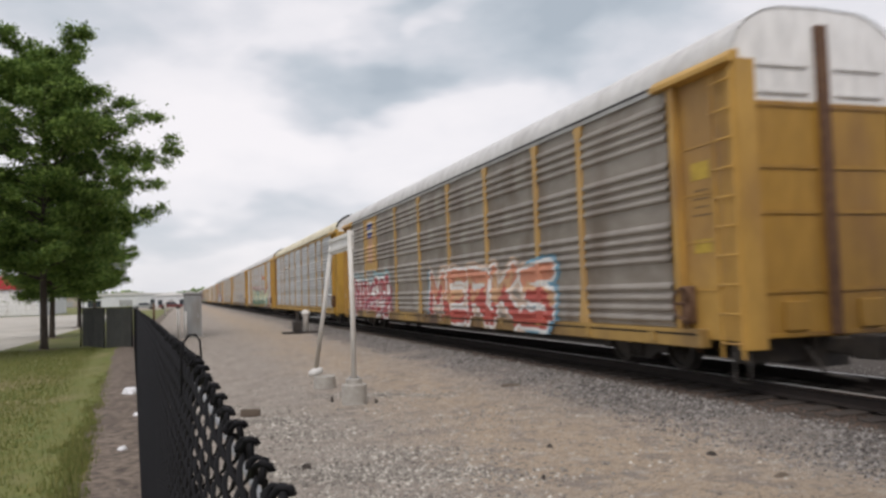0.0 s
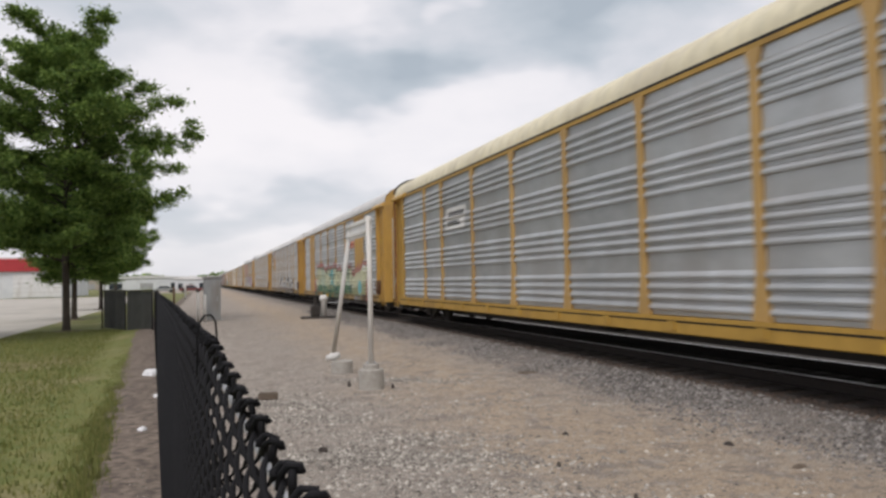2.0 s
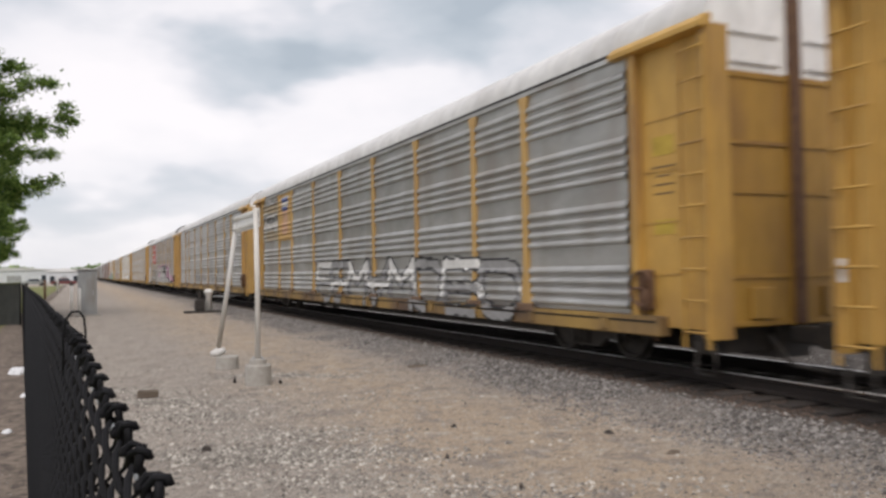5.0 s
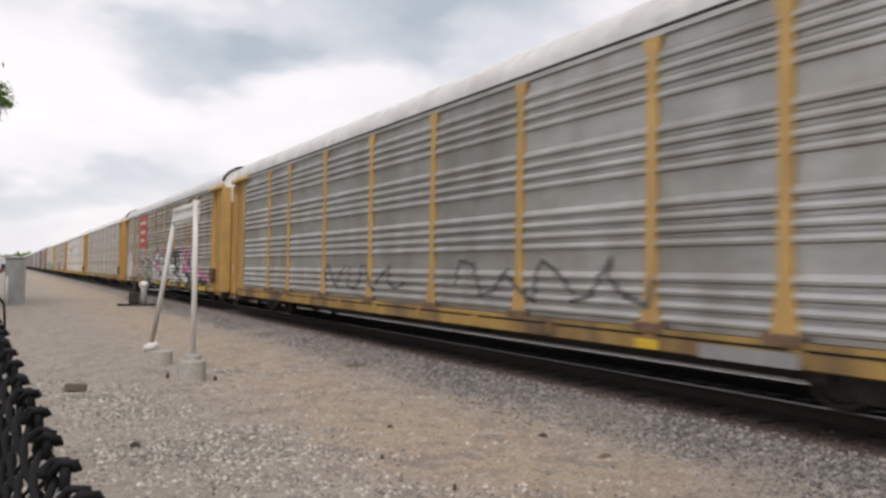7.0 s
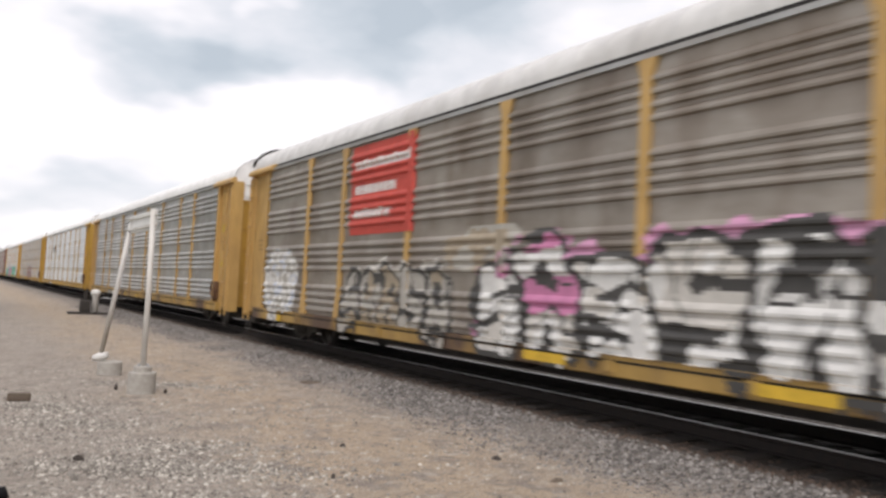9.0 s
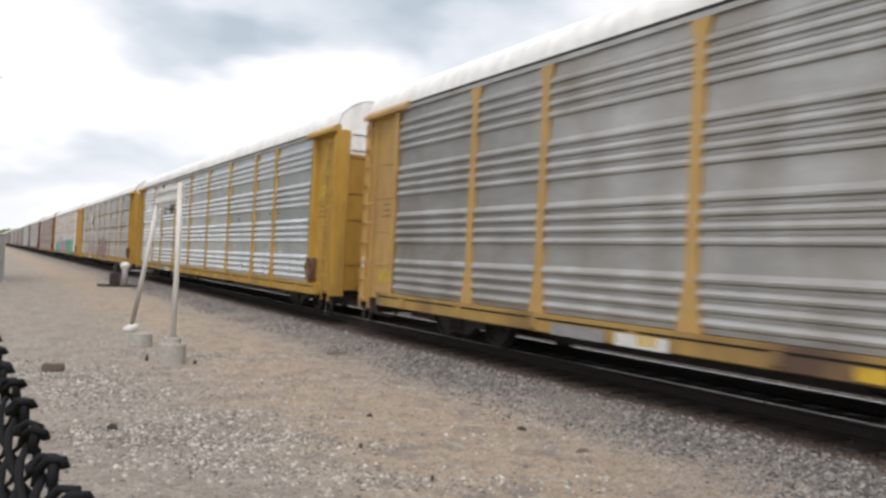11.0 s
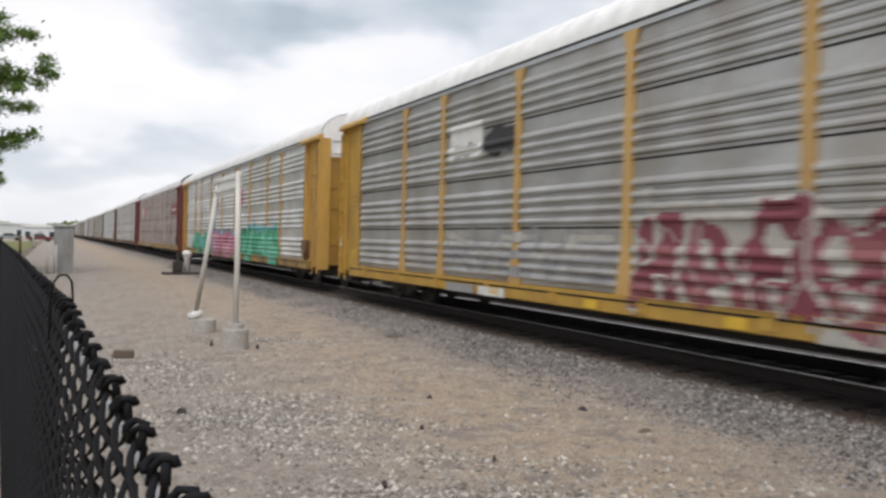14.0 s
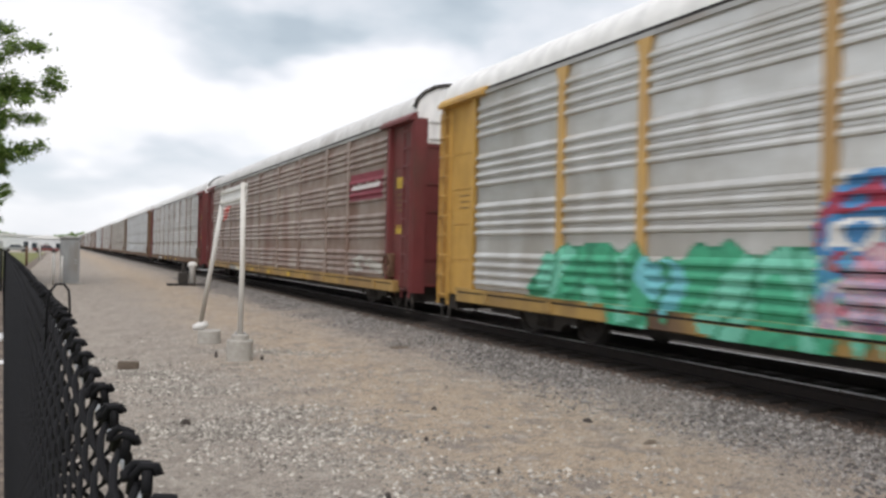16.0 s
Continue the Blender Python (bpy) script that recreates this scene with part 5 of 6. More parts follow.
def build_switch_stand():
    s = thing("switch_stand", pose(5.58, 37.8, 0), "white marker post on a black track switch stand", "switch stand")
    bm = bmesh.new()
    tube(bm, [(0, 0, 0.1), (0, 0, 0.72), (0, 0, 0.80), (0, 0, 0.84)], [0.15, 0.13, 0.16, 0.16], 14)
    part("marker_post", bm, WHITE_POST, s, "stout white post")
    bm = bmesh.new()
    tube(bm, [(0, 0, 0.82), (0, 0, 0.9), (0, 0, 1.03), (0, 0, 1.11)], [0.14, 0.22, 0.21, 0.08], 14)
    part("marker_head", bm, WHITE_POST, s, "round white head")
    bm = bmesh.new()
    box(bm, -1.1, 0.55, -0.3, 0.3, 0.0, 0.1)
    bevel(bm, 0.02)
    part("base_timber", bm, BLACK_STEEL, s, "black oiled timber base")
    bm = bmesh.new()
    box(bm, -0.62, -0.2, -0.2, 0.2, 0.1, 0.62)
    bevel(bm, 0.05, 2)
    box(bm, -0.48, -0.34, -0.06, 0.06, 0.62, 1.0)
    part("gear_box", bm, BLACK_STEEL, s, "black gear box")
    bm = bmesh.new()
    tube(bm, [(0.1, 0, 0.75), (1.2, 0.05, 0.72)], 0.03, 8)
    part("hand_lever", bm, GALV, s)


build_switch_stand()


def build_cabinet():
    c = thing("signal_cabinet", pose(0.42, 38.9, -0.02), "grey steel signal cabinet on the gravel with white bollards", "cabinet")
    bm = bmesh.new()
    box(bm, -0.38, 0.42, -0.3, 0.3, 0.08, 2.05)
    bevel(bm, 0.03, 2)
    part("body", bm, CABINET, c)
    bm = bmesh.new()
    box(bm, -0.44, 0.48, -0.36, 0.36, 2.05, 2.14)
    bevel(bm, 0.02)
    part("cap", bm, CABINET, c)
    bm = bmesh.new()
    box(bm, -0.32, 0.36, -0.325, -0.3, 0.2, 1.95)
    bevel(bm, 0.008)
    d = part("door", bm, CABINET, c)
    bm = bmesh.new()
    box(bm, 0.24, 0.28, -0.36, -0.325, 0.95, 1.15)
    part("handle", bm, GALV, d)
    bm = bmesh.new()
    box(bm, -0.5, 0.55, -0.42, 0.42, -0.05, 0.08)
    part("plinth", bm, CONCRETE, c)
    for x, h in ((-0.62, 1.35), (-0.3, 1.25)):
        bm = bmesh.new()
        tube(bm, [(0, 0, -0.05), (0, 0, h), (0, 0, h + 0.04)], [0.055, 0.055, 0.02], 10)
        part("bollard", bm, WHITE_POST, c, "", pose(x, -0.7, 0))


build_cabinet()


def post_stub(x, y, h, r, mat, label):
    bm = bmesh.new()
    tube(bm, [(0, 0, -0.1), (0, 0, h - 0.02), (0, 0, h)], [r, r, r * 0.6], 8)
    solid("marker_post", bm, mat, label, "post", pose(x, y, ground_z(x, y)))


post_stub(-2.3, 70, 1.75, 0.09, RUST_STEEL, "thin rusty marker post in the gravel")
post_stub(-1.9, 95, 2.0, 0.09, WHITE_POST, "thin pale marker post in the gravel")


def build_debris():
    bm = bmesh.new()
    box(bm, -0.15, 0.15, -0.07, 0.07, 0, 0.11)
    bevel(bm, 0.015)
    for v in bm.verts:
        v.co += Vector((0.012 * noise.noise(v.co * 9), 0.012 * noise.noise(v.co * 7 + Vector((3, 0, 0))), 0.01 * noise.noise(v.co * 8)))
    solid("timber_block", bm, WOOD, "short weathered block of timber lying on gravel", "debris", pose(0.95, 12.27, 0.005, 0, 0, -8))
    rnd = random.Random(21)
    spots = [(5.75, 13.5, 0.42, 0.05), (5.22, 6.97, 0.13, 0.04), (5.2, 5.95, 0.20, 0.03), (2.36, 13.2, 0.14, 0.10), (3.0, 12.7, 0.09, 0.07), (1.2, 8.3, 0.11, 0.06), (3.9, 8.1, 0.07, 0.05), (3.2, 6.8, 0.08, 0.05), (2.2, 5.3, 0.09, 0.06), (3.3, 5.6, 0.07, 0.05), (0.9, 5.4, 0.12, 0.06), (4.7, 9.4, 0.06, 0.04)]
    for x, y, length, h in spots:
        bm = bmesh.new()
        bmesh.ops.create_icosphere(bm, subdivisions=2, radius=1.0)
        for v in bm.verts:
            v.co *= 1 + 0.3 * noise.noise(v.co * 1.4 + Vector((x, y, 0)))
            v.co = Vector((v.co.x * length / 2, v.co.y * length / 5, max(-0.2, v.co.z) * h))
        if length > 0.15:
            solid("tie_splinter", bm, WOOD, "dark splinter of creosoted timber on the gravel", "debris", pose(x, y, ground_z(x, y), 0, 0, rnd.uniform(-20, 20)))
        else:
            solid("dark_stone", bm, TIE, "dark loose stone lying on the gravel", "stone", pose(x, y, ground_z(x, y), 0, 0, rnd.uniform(0, 180)), "loose stones")
    for x, y, r in ((-0.98, 16.6, 0.17), (-0.7, 13.4, 0.07), (-0.72, 10.4, 0.06)):
        bm = bmesh.new()
        bmesh.ops.create_icosphere(bm, subdivisions=3, radius=r)
        for v in bm.verts:
            n = noise.noise(v.co * 9 / r * 0.17 + Vector((x, 0, 0))) + 0.5 * noise.noise(v.co * 22 / r * 0.17)
            v.co *= 1 + 0.35 * n
            v.co.z = max(-0.02, v.co.z * 1.15)
        solid("plastic_bag", bm, PLASTIC_BAG, "crumpled white plastic bag lying in the dirt", "litter", pose(x, y, ground_z(x, y)))


build_debris()


# ---------------------------------------------------------------- trees
def tree_meshes(height, spread, seed, leaves, reach=()):
    """A tapered trunk with rising limbs, and a crown of many small leaves in clumps on their twigs."""
    rnd = random.Random(seed)
    bm = bmesh.new()
    tube(bm, [(0, 0, -0.2), (0.02, 0, 0.3), (0.0, 0.03, height * 0.25), (0.05, -0.03, height * 0.55), (0, 0, height * 0.93)], [0.24, 0.17, 0.14, 0.085, 0.02], 10)
    clumps = []
    limbs = 74
    for k in range(limbs + len(reach)):
        u = (k + 0.5) / limbs if k < limbs else reach[k - limbs][0]
        z = height * (0.20 + 0.70 * u)
        shape = (math.sin(math.pi * min(1.0, (u * 0.86 + 0.16))) ** 0.75) * (1.0 - 0.25 * u)
        length = spread * shape * rnd.uniform(0.6, 1.08)
        a = k * 2.39996 + rnd.uniform(-0.4, 0.4)
        if k >= limbs:
            a, length = radians(reach[k - limbs][1]), spread * reach[k - limbs][2]
        rise = rnd.uniform(0.18, 0.42) + 0.55 * u
        d = Vector((math.cos(a), math.sin(a), 0))
        p0 = Vector((0, 0, z))
        pts = [p0 + d * length * s + Vector((0, 0, rise * length * s * (1 - 0.30 * s))) for s in (0, 0.35, 0.7, 1.0)]
        tube(bm, pts, [0.055 * (1.2 - 0.6 * u), 0.035, 0.02, 0.006], 5)
        for j in range(9):
            s = 0.28 + 0.74 * (j + rnd.random()) / 9
            c = p0 + d * length * s + Vector((0, 0, rise * length * s * (1 - 0.30 * s)))
            side = Vector((-d.y, d.x, 0)) * rnd.uniform(-1, 1) * (0.46 * length * (1.05 - 0.55 * s)) + Vector((0, 0, rnd.uniform(-0.1, 0.35)))
            tube(bm, [c, c + side * 0.6, c + side], [0.012, 0.008, 0.004], 3, False)
            clumps.append((c + side, rnd.uniform(0.24, 0.5)))
            clumps.append((c + side * 0.4, rnd.uniform(0.28, 0.5)))
    trunk = finish(bm, "trunk", BARK)
    verts, faces = [], []
    per = max(6, leaves // len(clumps))
    for c, r in clumps:
        for _ in range(per):
            o = Vector((rnd.gauss(0, 1), rnd.gauss(0, 1), rnd.gauss(0, 0.72))) * r * 0.5
            p = c + o
            size = rnd.uniform(0.065, 0.135)
            ax = Vector((rnd.gauss(0, 1), rnd.gauss(0, 1), rnd.gauss(0, 0.45))).normalized()
            bx = ax.cross(Vector((rnd.gauss(0, 0.6), rnd.gauss(0, 0.6), 1))).normalized()
            n = len(verts)
            dz = Vector((0, 0, -0.25 * size))
            verts += [p - ax * size + dz, p - bx * size * 0.42, p + ax * size + dz, p + bx * size * 0.42]
            faces.append((n, n + 1, n + 2, n + 3))
    me = bpy.data.meshes.new("crown")
    me.from_pydata([tuple(v) for v in verts], [], faces)
    me.materials.append(LEAF_MIX)
    return trunk, me


def leaf_material():
    m = stone_material("broad_green_leaf", (0.058, 0.118, 0.026), (0.30, 0.42, 0.10))
    nt = m.node_tree
    b = nt.nodes["Principled BSDF"]
    b.inputs["Roughness"].default_value = 0.5
    ramp = next(n for n in nt.nodes if n.type == "VALTORGB")
    tr = nt.nodes.new("ShaderNodeBsdfTranslucent")
    nt.links.new(ramp.outputs[0], tr.inputs["Color"])
    mx = nt.nodes.new("ShaderNodeMixShader")
    mx.inputs[0].default_value = 0.36
    nt.links.new(b.outputs[0], mx.inputs[1])
    nt.links.new(tr.outputs[0], mx.inputs[2])
    nt.links.new(mx.outputs[0], nt.nodes["Material Output"].inputs["Surface"])
    return m


LEAF_MIX = leaf_material()


def build_trees():
    kinds = [tree_meshes(14.2, 5.7, 31, 125000, ((0.42, -20, 0.98), (0.5, -35, 0.92), (0.2, -10, 0.85), (0.3, -60, 0.95), (0.92, 40, 0.42), (0.97, 200, 0.4), (0.95, 300, 0.45), (0.85, 120, 0.55))), tree_meshes(10.8, 5.0, 57, 70000)]
    for x, y, k, turn, label in ((-5.75, 37.9, 0, 20, "leafy green maple standing in the mown verge"), (-10.6, 31.5, 1, 95, "leafy green maple beside the concrete lot"), (-7.2, 50.5, 1, 200, "leafy green maple in the row along the verge"), (-8.0, 70.0, 1, 310, "leafy green maple in the row along the verge"), (-8.8, 90.0, 0, 150, "leafy green maple at the far end of the verge")):
        t = thing("tree", pose(x, y, ground_z(x, y), 0, 0, turn), label, "tree", "trees along the verge")
        part("trunk", kinds[k][0], None, t, "slim grey-brown trunk")
        part("crown", kinds[k][1], None, t, "dense broad green leaves")
        bm = bmesh.new()
        tube(bm, [(0, 0, -0.05), (0, 0, 0.02), (0, 0, 0.05)], [0.62, 0.6, 0.2], 16)
        part("mulch_ring", bm, DIRT, t, "ring of brown mulch")


build_trees()


# ---------------------------------------------------------------- buildings and distance
def build_store():
    b = thing("low_building", pose(-41, 150, 0), "low white building with a red fascia beyond the lot", "building")
    bm = bmesh.new()
    box(bm, -26, 18, 0, 30, -0.5, 4.4)
    part("wall", bm, BUILDING_WHITE, b)
    bm = bmesh.new()
    box(bm, -26.6, 18.6, -0.6, 30.6, 4.4, 6.6)
    bevel(bm, 0.1)
    part("fascia", bm, BUILDING_RED, b, "red fascia band")
    bm = bmesh.new()
    box(bm, -25, 17, 0.5, 29, 6.6, 6.9)
    part("roof", bm, ROOF_GREY, b)
    for x, w, h, mat, name in ((10, 7.5, 4.0, SIGN_WHITE, "bay_door"), (-2, 6.0, 3.6, SIGN_WHITE, "bay_door"), (4.3, 1.6, 2.4, SIGN_WHITE, "door"), (-12, 6, 2.2, GLASS_DARK, "window")):
        bm = bmesh.new()
        z0 = 1.0 if name == "window" else 0
        box(bm, x, x + w, -0.12, 0.05, z0, z0 + h)
        d = part(name, bm, mat, b)
        if name == "bay_door":
            for k in range(1, 5):
                bm = bmesh.new()
                box(bm, x, x + w, -0.15, -0.12, h * k / 5 - 0.04, h * k / 5)
                part("door_rib", bm, CABINET, d)


build_store()


def warehouse(x, y, w, d, h, mat, roof_mat, label, gable=0.0):
    b = thing("warehouse", pose(x, y, 0), label, "building", "far buildings")
    bm = bmesh.new()
    box(bm, -w / 2, w / 2, 0, d, -0.5, h)
    part("wall", bm, mat, b)
    bm = bmesh.new()
    pts = [(-w / 2 - 0.4, h), (w / 2 + 0.4, h), (w / 2 + 0.4, h + 0.3), (0, h + gable + 0.3), (-w / 2 - 0.4, h + 0.3)]
    extrude_profile(bm, pts, -0.4, d + 0.4, True)
    part("roof", bm, roof_mat, b)
    for k in range(3):
        bm = bmesh.new()
        u = -w / 2 + w * (k + 0.5) / 3
        box(bm, u - w * 0.07, u + w * 0.07, -0.15, 0.05, 0, h * 0.55)
        part("door", bm, (GLASS_DARK, CABINET, GLASS_DARK)[k], b)


warehouse(-21, 330, 34, 25, 4.2, BUILDING_WHITE, ROOF_GREY, "pale low warehouse far along the yard", 0.8)
warehouse(-4, 300, 11, 18, 3.4, BUILDING_WHITE, ROOF_WHITE, "pale far shed with a pale roof", 1.0)
warehouse(-48, 380, 30, 20, 4.4, BUILDING_TAN, ROOF_GREY, "long tan far building with a grey roof", 1.0)
warehouse(4, 420, 14, 18, 4.5, BUILDING_WHITE, ROOF_GREY, "white far building behind the yard", 1.0)


def parked_car(x, y, turn, paint, label):
    """A small saloon: body, glazed cabin, four wheels."""
    c = thing("parked_car", pose(x, y, 0, 0, 0, turn), label, "car", "far parked cars")
    bm = bmesh.new()
    prof = [(-2.2, 0.35), (-2.2, 0.8), (-1.4, 0.92), (1.5, 0.92), (2.15, 0.8), (2.2, 0.35)]
    a = [bm.verts.new((-0.88, u, z)) for u, z in prof]
    b = [bm.verts.new((0.88, u, z)) for u, z in prof]
    for i in range(len(prof)):
        j = (i + 1) % len(prof)
        bm.faces.new((a[i], a[j], b[j], b[i]))
    bm.faces.new(a[::-1])
    bm.faces.new(b)
    part("body", bm, paint, c)
    for name, z0, z1, grow, mat in (("window", 0.92, 1.36, 0.0, GLASS_DARK), ("roof", 1.36, 1.45, 0.03, paint)):
        bm = bmesh.new()
        low = [bm.verts.new(p) for p in ((-0.8, -1.3, z0), (0.8, -1.3, z0), (0.8, 1.3, z0), (-0.8, 1.3, z0))] if z0 < 1 else [bm.verts.new(p) for p in ((-0.7, -0.75, z0), (0.7, -0.75, z0), (0.7, 0.8, z0), (-0.7, 0.8, z0))]
        top = [bm.verts.new((sx * (0.68 - grow), u, z1)) for sx, u in ((-1, -0.7), (1, -0.7), (1, 0.75), (-1, 0.75))]
        bm.faces.new(low[::-1])
        bm.faces.new(top)
        for i in range(4):
            bm.faces.new((low[i], low[(i + 1) % 4], top[(i + 1) % 4], top[i]))
        part(name, bm, mat, c)
    for sx in (-0.8, 0.8):
        for u in (-1.35, 1.35):
            bm = bmesh.new()
            tube(bm, [(sx - 0.1, u, 0.33), (sx + 0.1, u, 0.33)], 0.33, 14)
            part("wheel", bm, BLACK_STEEL, c)


parked_car(-2.2, 166, 80, MAROON, "dark red car parked far along the yard")
parked_car(-7.6, 172, 100, CABINET, "grey car parked far along the yard")


def far_woods():
    rnd = random.Random(77)
    verts, faces = [], []
    for _ in range(9000):
        x = rnd.uniform(-420, 60)
        y = 640 + rnd.uniform(0, 60)
        top = 5 + 5 * (0.5 + noise.noise((x * 0.03, 0, 0))) + 5 * max(0, noise.noise((x * 0.11, 4, 0)))
        z = rnd.uniform(0, top)
        s = rnd.uniform(0.8, 1.8)
        a = rnd.uniform(0, 6.28)
        n = len(verts)
        verts += [(x - s, y, z - s * 0.6), (x + s, y + s * math.sin(a), z - s * 0.5), (x + s * math.cos(a) * 0.5, y, z + s)]
        faces.append((n, n + 1, n + 2))
    me = bpy.data.meshes.new("far_woods")
    me.from_pydata(verts, [], faces)
    me.materials.append(LEAF_MIX)
    tagged(new("far_woods", me), "hazy green line of far woods on the horizon", "woods", kind="stuff")
    t = thing("tree", pose(-33, 300, 0), "dark rounded tree between the far buildings", "tree")
    trunk, crown = tree_meshes(8.0, 5.0, 91, 9000)
    part("trunk", trunk, None, t)
    part("crown", crown, None, t)


far_woods()
autorack(-1.028, "yellow covered car carrier with grimy brown side sheets", "brown", YELLOW_DIRTY, ROOF_GREY)
CAR_A = autorack(0, "grimy covered car carrier with red and white graffiti", "brown", YELLOW, ROOF_GREY, posts=YELLOW_PALE, doors=SHADED_DOOR_YELLOW)
CAR_B = autorack(1, "pale covered car carrier with cream roof and yellow frame", "light", YELLOW_CLEAN, ROOF_CREAM, rim=BLACK_STEEL, chord=YELLOW_CLEAN, far_post=MAROON, posts=YELLOW_PALE, sill=YELLOW_CLEAN)
CAR_C = autorack(2, "silver covered car carrier with yellow plates and green graffiti", "light", YELLOW, ROOF_GREY, plates=(1, 7), flare=False, chord=YELLOW, doors=ROOF_WHITE, cap_mat=YELLOW)
CAR_D = autorack(3, "weathered covered car carrier with a yellow emblem plate", "grey", YELLOW, ROOF_GREY, posts=YELLOW_PALE)
CAR_E = autorack(4, "grey covered car carrier with yellow posts and thin scrawls", "grey", YELLOW_PALE, ROOF_GREY, posts=YELLOW_PALE)
CAR_F = autorack(5, "brown covered car carrier with black and pink graffiti", "brown", YELLOW_PALE, ROOF_GREY, rim=BLACK_STEEL, posts=YELLOW_PALE)
autorack(6, "clean grey covered car carrier with yellow frame", "grey", YELLOW_PALE, ROOF_WHITE, posts=YELLOW_PALE)
CAR_H = autorack(7, "bright silver covered car carrier with yellow frame", "silver", YELLOW_CLEAN, ROOF_WHITE, sill=YELLOW_CLEAN)
CAR_I = autorack(8, "grey covered car carrier with dark jointed side sheets", "grey", YELLOW_CLEAN, ROOF_WHITE, style="jointed", chord=LIGHT, posts=YELLOW_PALE, sill=YELLOW_CLEAN)
CAR_J = autorack(9.01, "silver covered car carrier with green and pink graffiti", "worn", YELLOW, ROOF_WHITE, posts=YELLOW_PALE)
CAR_K = autorack(10, "rusty brown covered car carrier with maroon ends", "rusty", MAROON, ROOF_GREY, rim=BLACK_STEEL, sill=YELLOW_DIRTY, posts=RUSTY)
# the farthest cars: dull grey and brown paints stand in for haze over yellow
for n in range(11, 30):
    key = ("light", "brown", "grey", "light", "rusty", "grey")[n % 6]
    autorack(n, "weathered covered car carrier far along the train, colours dulled as by haze", key, (GRIME, BROWN, RUSTY, MAROON)[n % 4], (ROOF_GREY, ROOF_WHITE, ROOF_GREY)[n % 3], posts=(GREY, BROWN, RUSTY)[n % 3], sill=GRIME)


# ---------------------------------------------------------------- graffiti and markings, car by car
STROKES = {
    "M": (((0, 0), (0.1, 1)), ((0.1, 1), (0.5, 0.4)), ((0.5, 0.4), (0.85, 1)), ((0.85, 1), (1, 0))),
    "E": (((0, 0), (0, 1)), ((0, 1), (0.95, 1)), ((0, 0.5), (0.8, 0.5)), ((0, 0), (0.95, 0))),
    "R": (((0, 0), (0, 1)), ((0, 1), (0.9, 0.9)), ((0.9, 0.9), (0.8, 0.5)), ((0.8, 0.5), (0, 0.5)), ((0.3, 0.5), (1, 0))),
    "K": (((0, 0), (0, 1)), ((0, 0.4), (0.9, 1)), ((0.3, 0.6), (1, 0))),
    "S": (((1, 1), (0, 0.85)), ((0, 0.85), (0.2, 0.55)), ((0.2, 0.55), (1, 0.45)), ((1, 0.45), (0.85, 0)), ((0.85, 0), (0, 0.05))),
}


def tag_word(word, width, height):
    """Fat sprayed letters with pale rims, red below and orange above, over a glow that turns blue at both ends."""
    w = (width - 1.2) / len(word)
    lines = [((0.75 + (k + 0.82 * a[0]) * w, 0.26 + a[1] * (height - 0.6)), (0.75 + (k + 0.82 * b[0]) * w, 0.26 + b[1] * (height - 0.6))) for k, c in enumerate(word) for a, b in STROKES[c]]

    def pick(u, v):
        wave = np.vectorize(lambda a, b: noise.noise((a * 2.1, b * 2.1, 5.0)))(u, v)
        best = np.full(u.shape, 9.0)
        for a, b in lines:
            best = np.minimum(best, near_line(u + 0.07 * wave, v + 0.06 * wave, a, b))
        out = np.full(u.shape, -1)
        out = np.where(best + 0.10 * wave < 0.36, np.where((u > width - 1.9) | (u < 0.7), 4, 3), out)
        out = np.where(best < 0.255, 2, out)
        warm = v / height + 0.35 * wave
        return np.where(best < 0.175, np.where(warm > 0.62, 0, np.where(warm > 0.5, 5, 1)), out)
    return pick


spray_piece(CAR_A, 1.1, -8.5, 0.48, 2.15, tag_word("MERKS", 9.6, 1.67), [ORANGE_P, ("warm_red", (0.46, 0.09, 0.07)), WHITE_P, ("pale_sand", (0.60, 0.46, 0.36)), ("dull_blue", (0.16, 0.34, 0.46)), SAND_P], "red, orange and white graffiti letters with a blue glow")
spray_piece(CAR_A, 11.85, 5.0, 0.48, 2.3, throwup(6, 6.85, 1.85, 8, (0, 1, 0), (1, 1, 0), 2, 3, 2, 0.4, 0.1), [RED_P, ("crimson", (0.36, 0.04, 0.08)), WHITE_P, ("faded_teal", (0.28, 0.44, 0.48))], "crimson and white graffiti letters with a teal glow")
emblem(CAR_A, 9.0, 7.32, 2.35, 4.4, YELLOW)
spray_piece(CAR_B, 6.7, 4.9, 2.85, 3.5, bars(1.8, 0.65, 2, 0, 1, 0.6), [WHITE_P, BLACK_P], "white plate with dark lettering")
spray_piece(CAR_C, 6.5, -6.6, 0.48, 2.5, throwup(23, 13.1, 1.95, 11, (0, 0, 5, 0, 0, 3, 0), (1, 6, 1, 6), 1, 4, 2, 0.34, 0.12, -0.14, 0.34), [CREAM_P, DARKGREEN_P, OLIVE_P, TEAL_P, ("faded_red", (0.42, 0.17, 0.15)), ("pale_green", (0.50, 0.60, 0.48)), ("grass_green", (0.10, 0.24, 0.12))], "cream and green graffiti letters with a red glow", flats=(1, 7))


spray_piece(CAR_C, 7.1, 5.7, 0.5, 1.9, blob(25, 1.4, 1.4, (0, 0, 1), 0.4), [("faded_red", (0.42, 0.17, 0.15)), CREAM_P], "red graffiti wedge", flats=(1, 7))


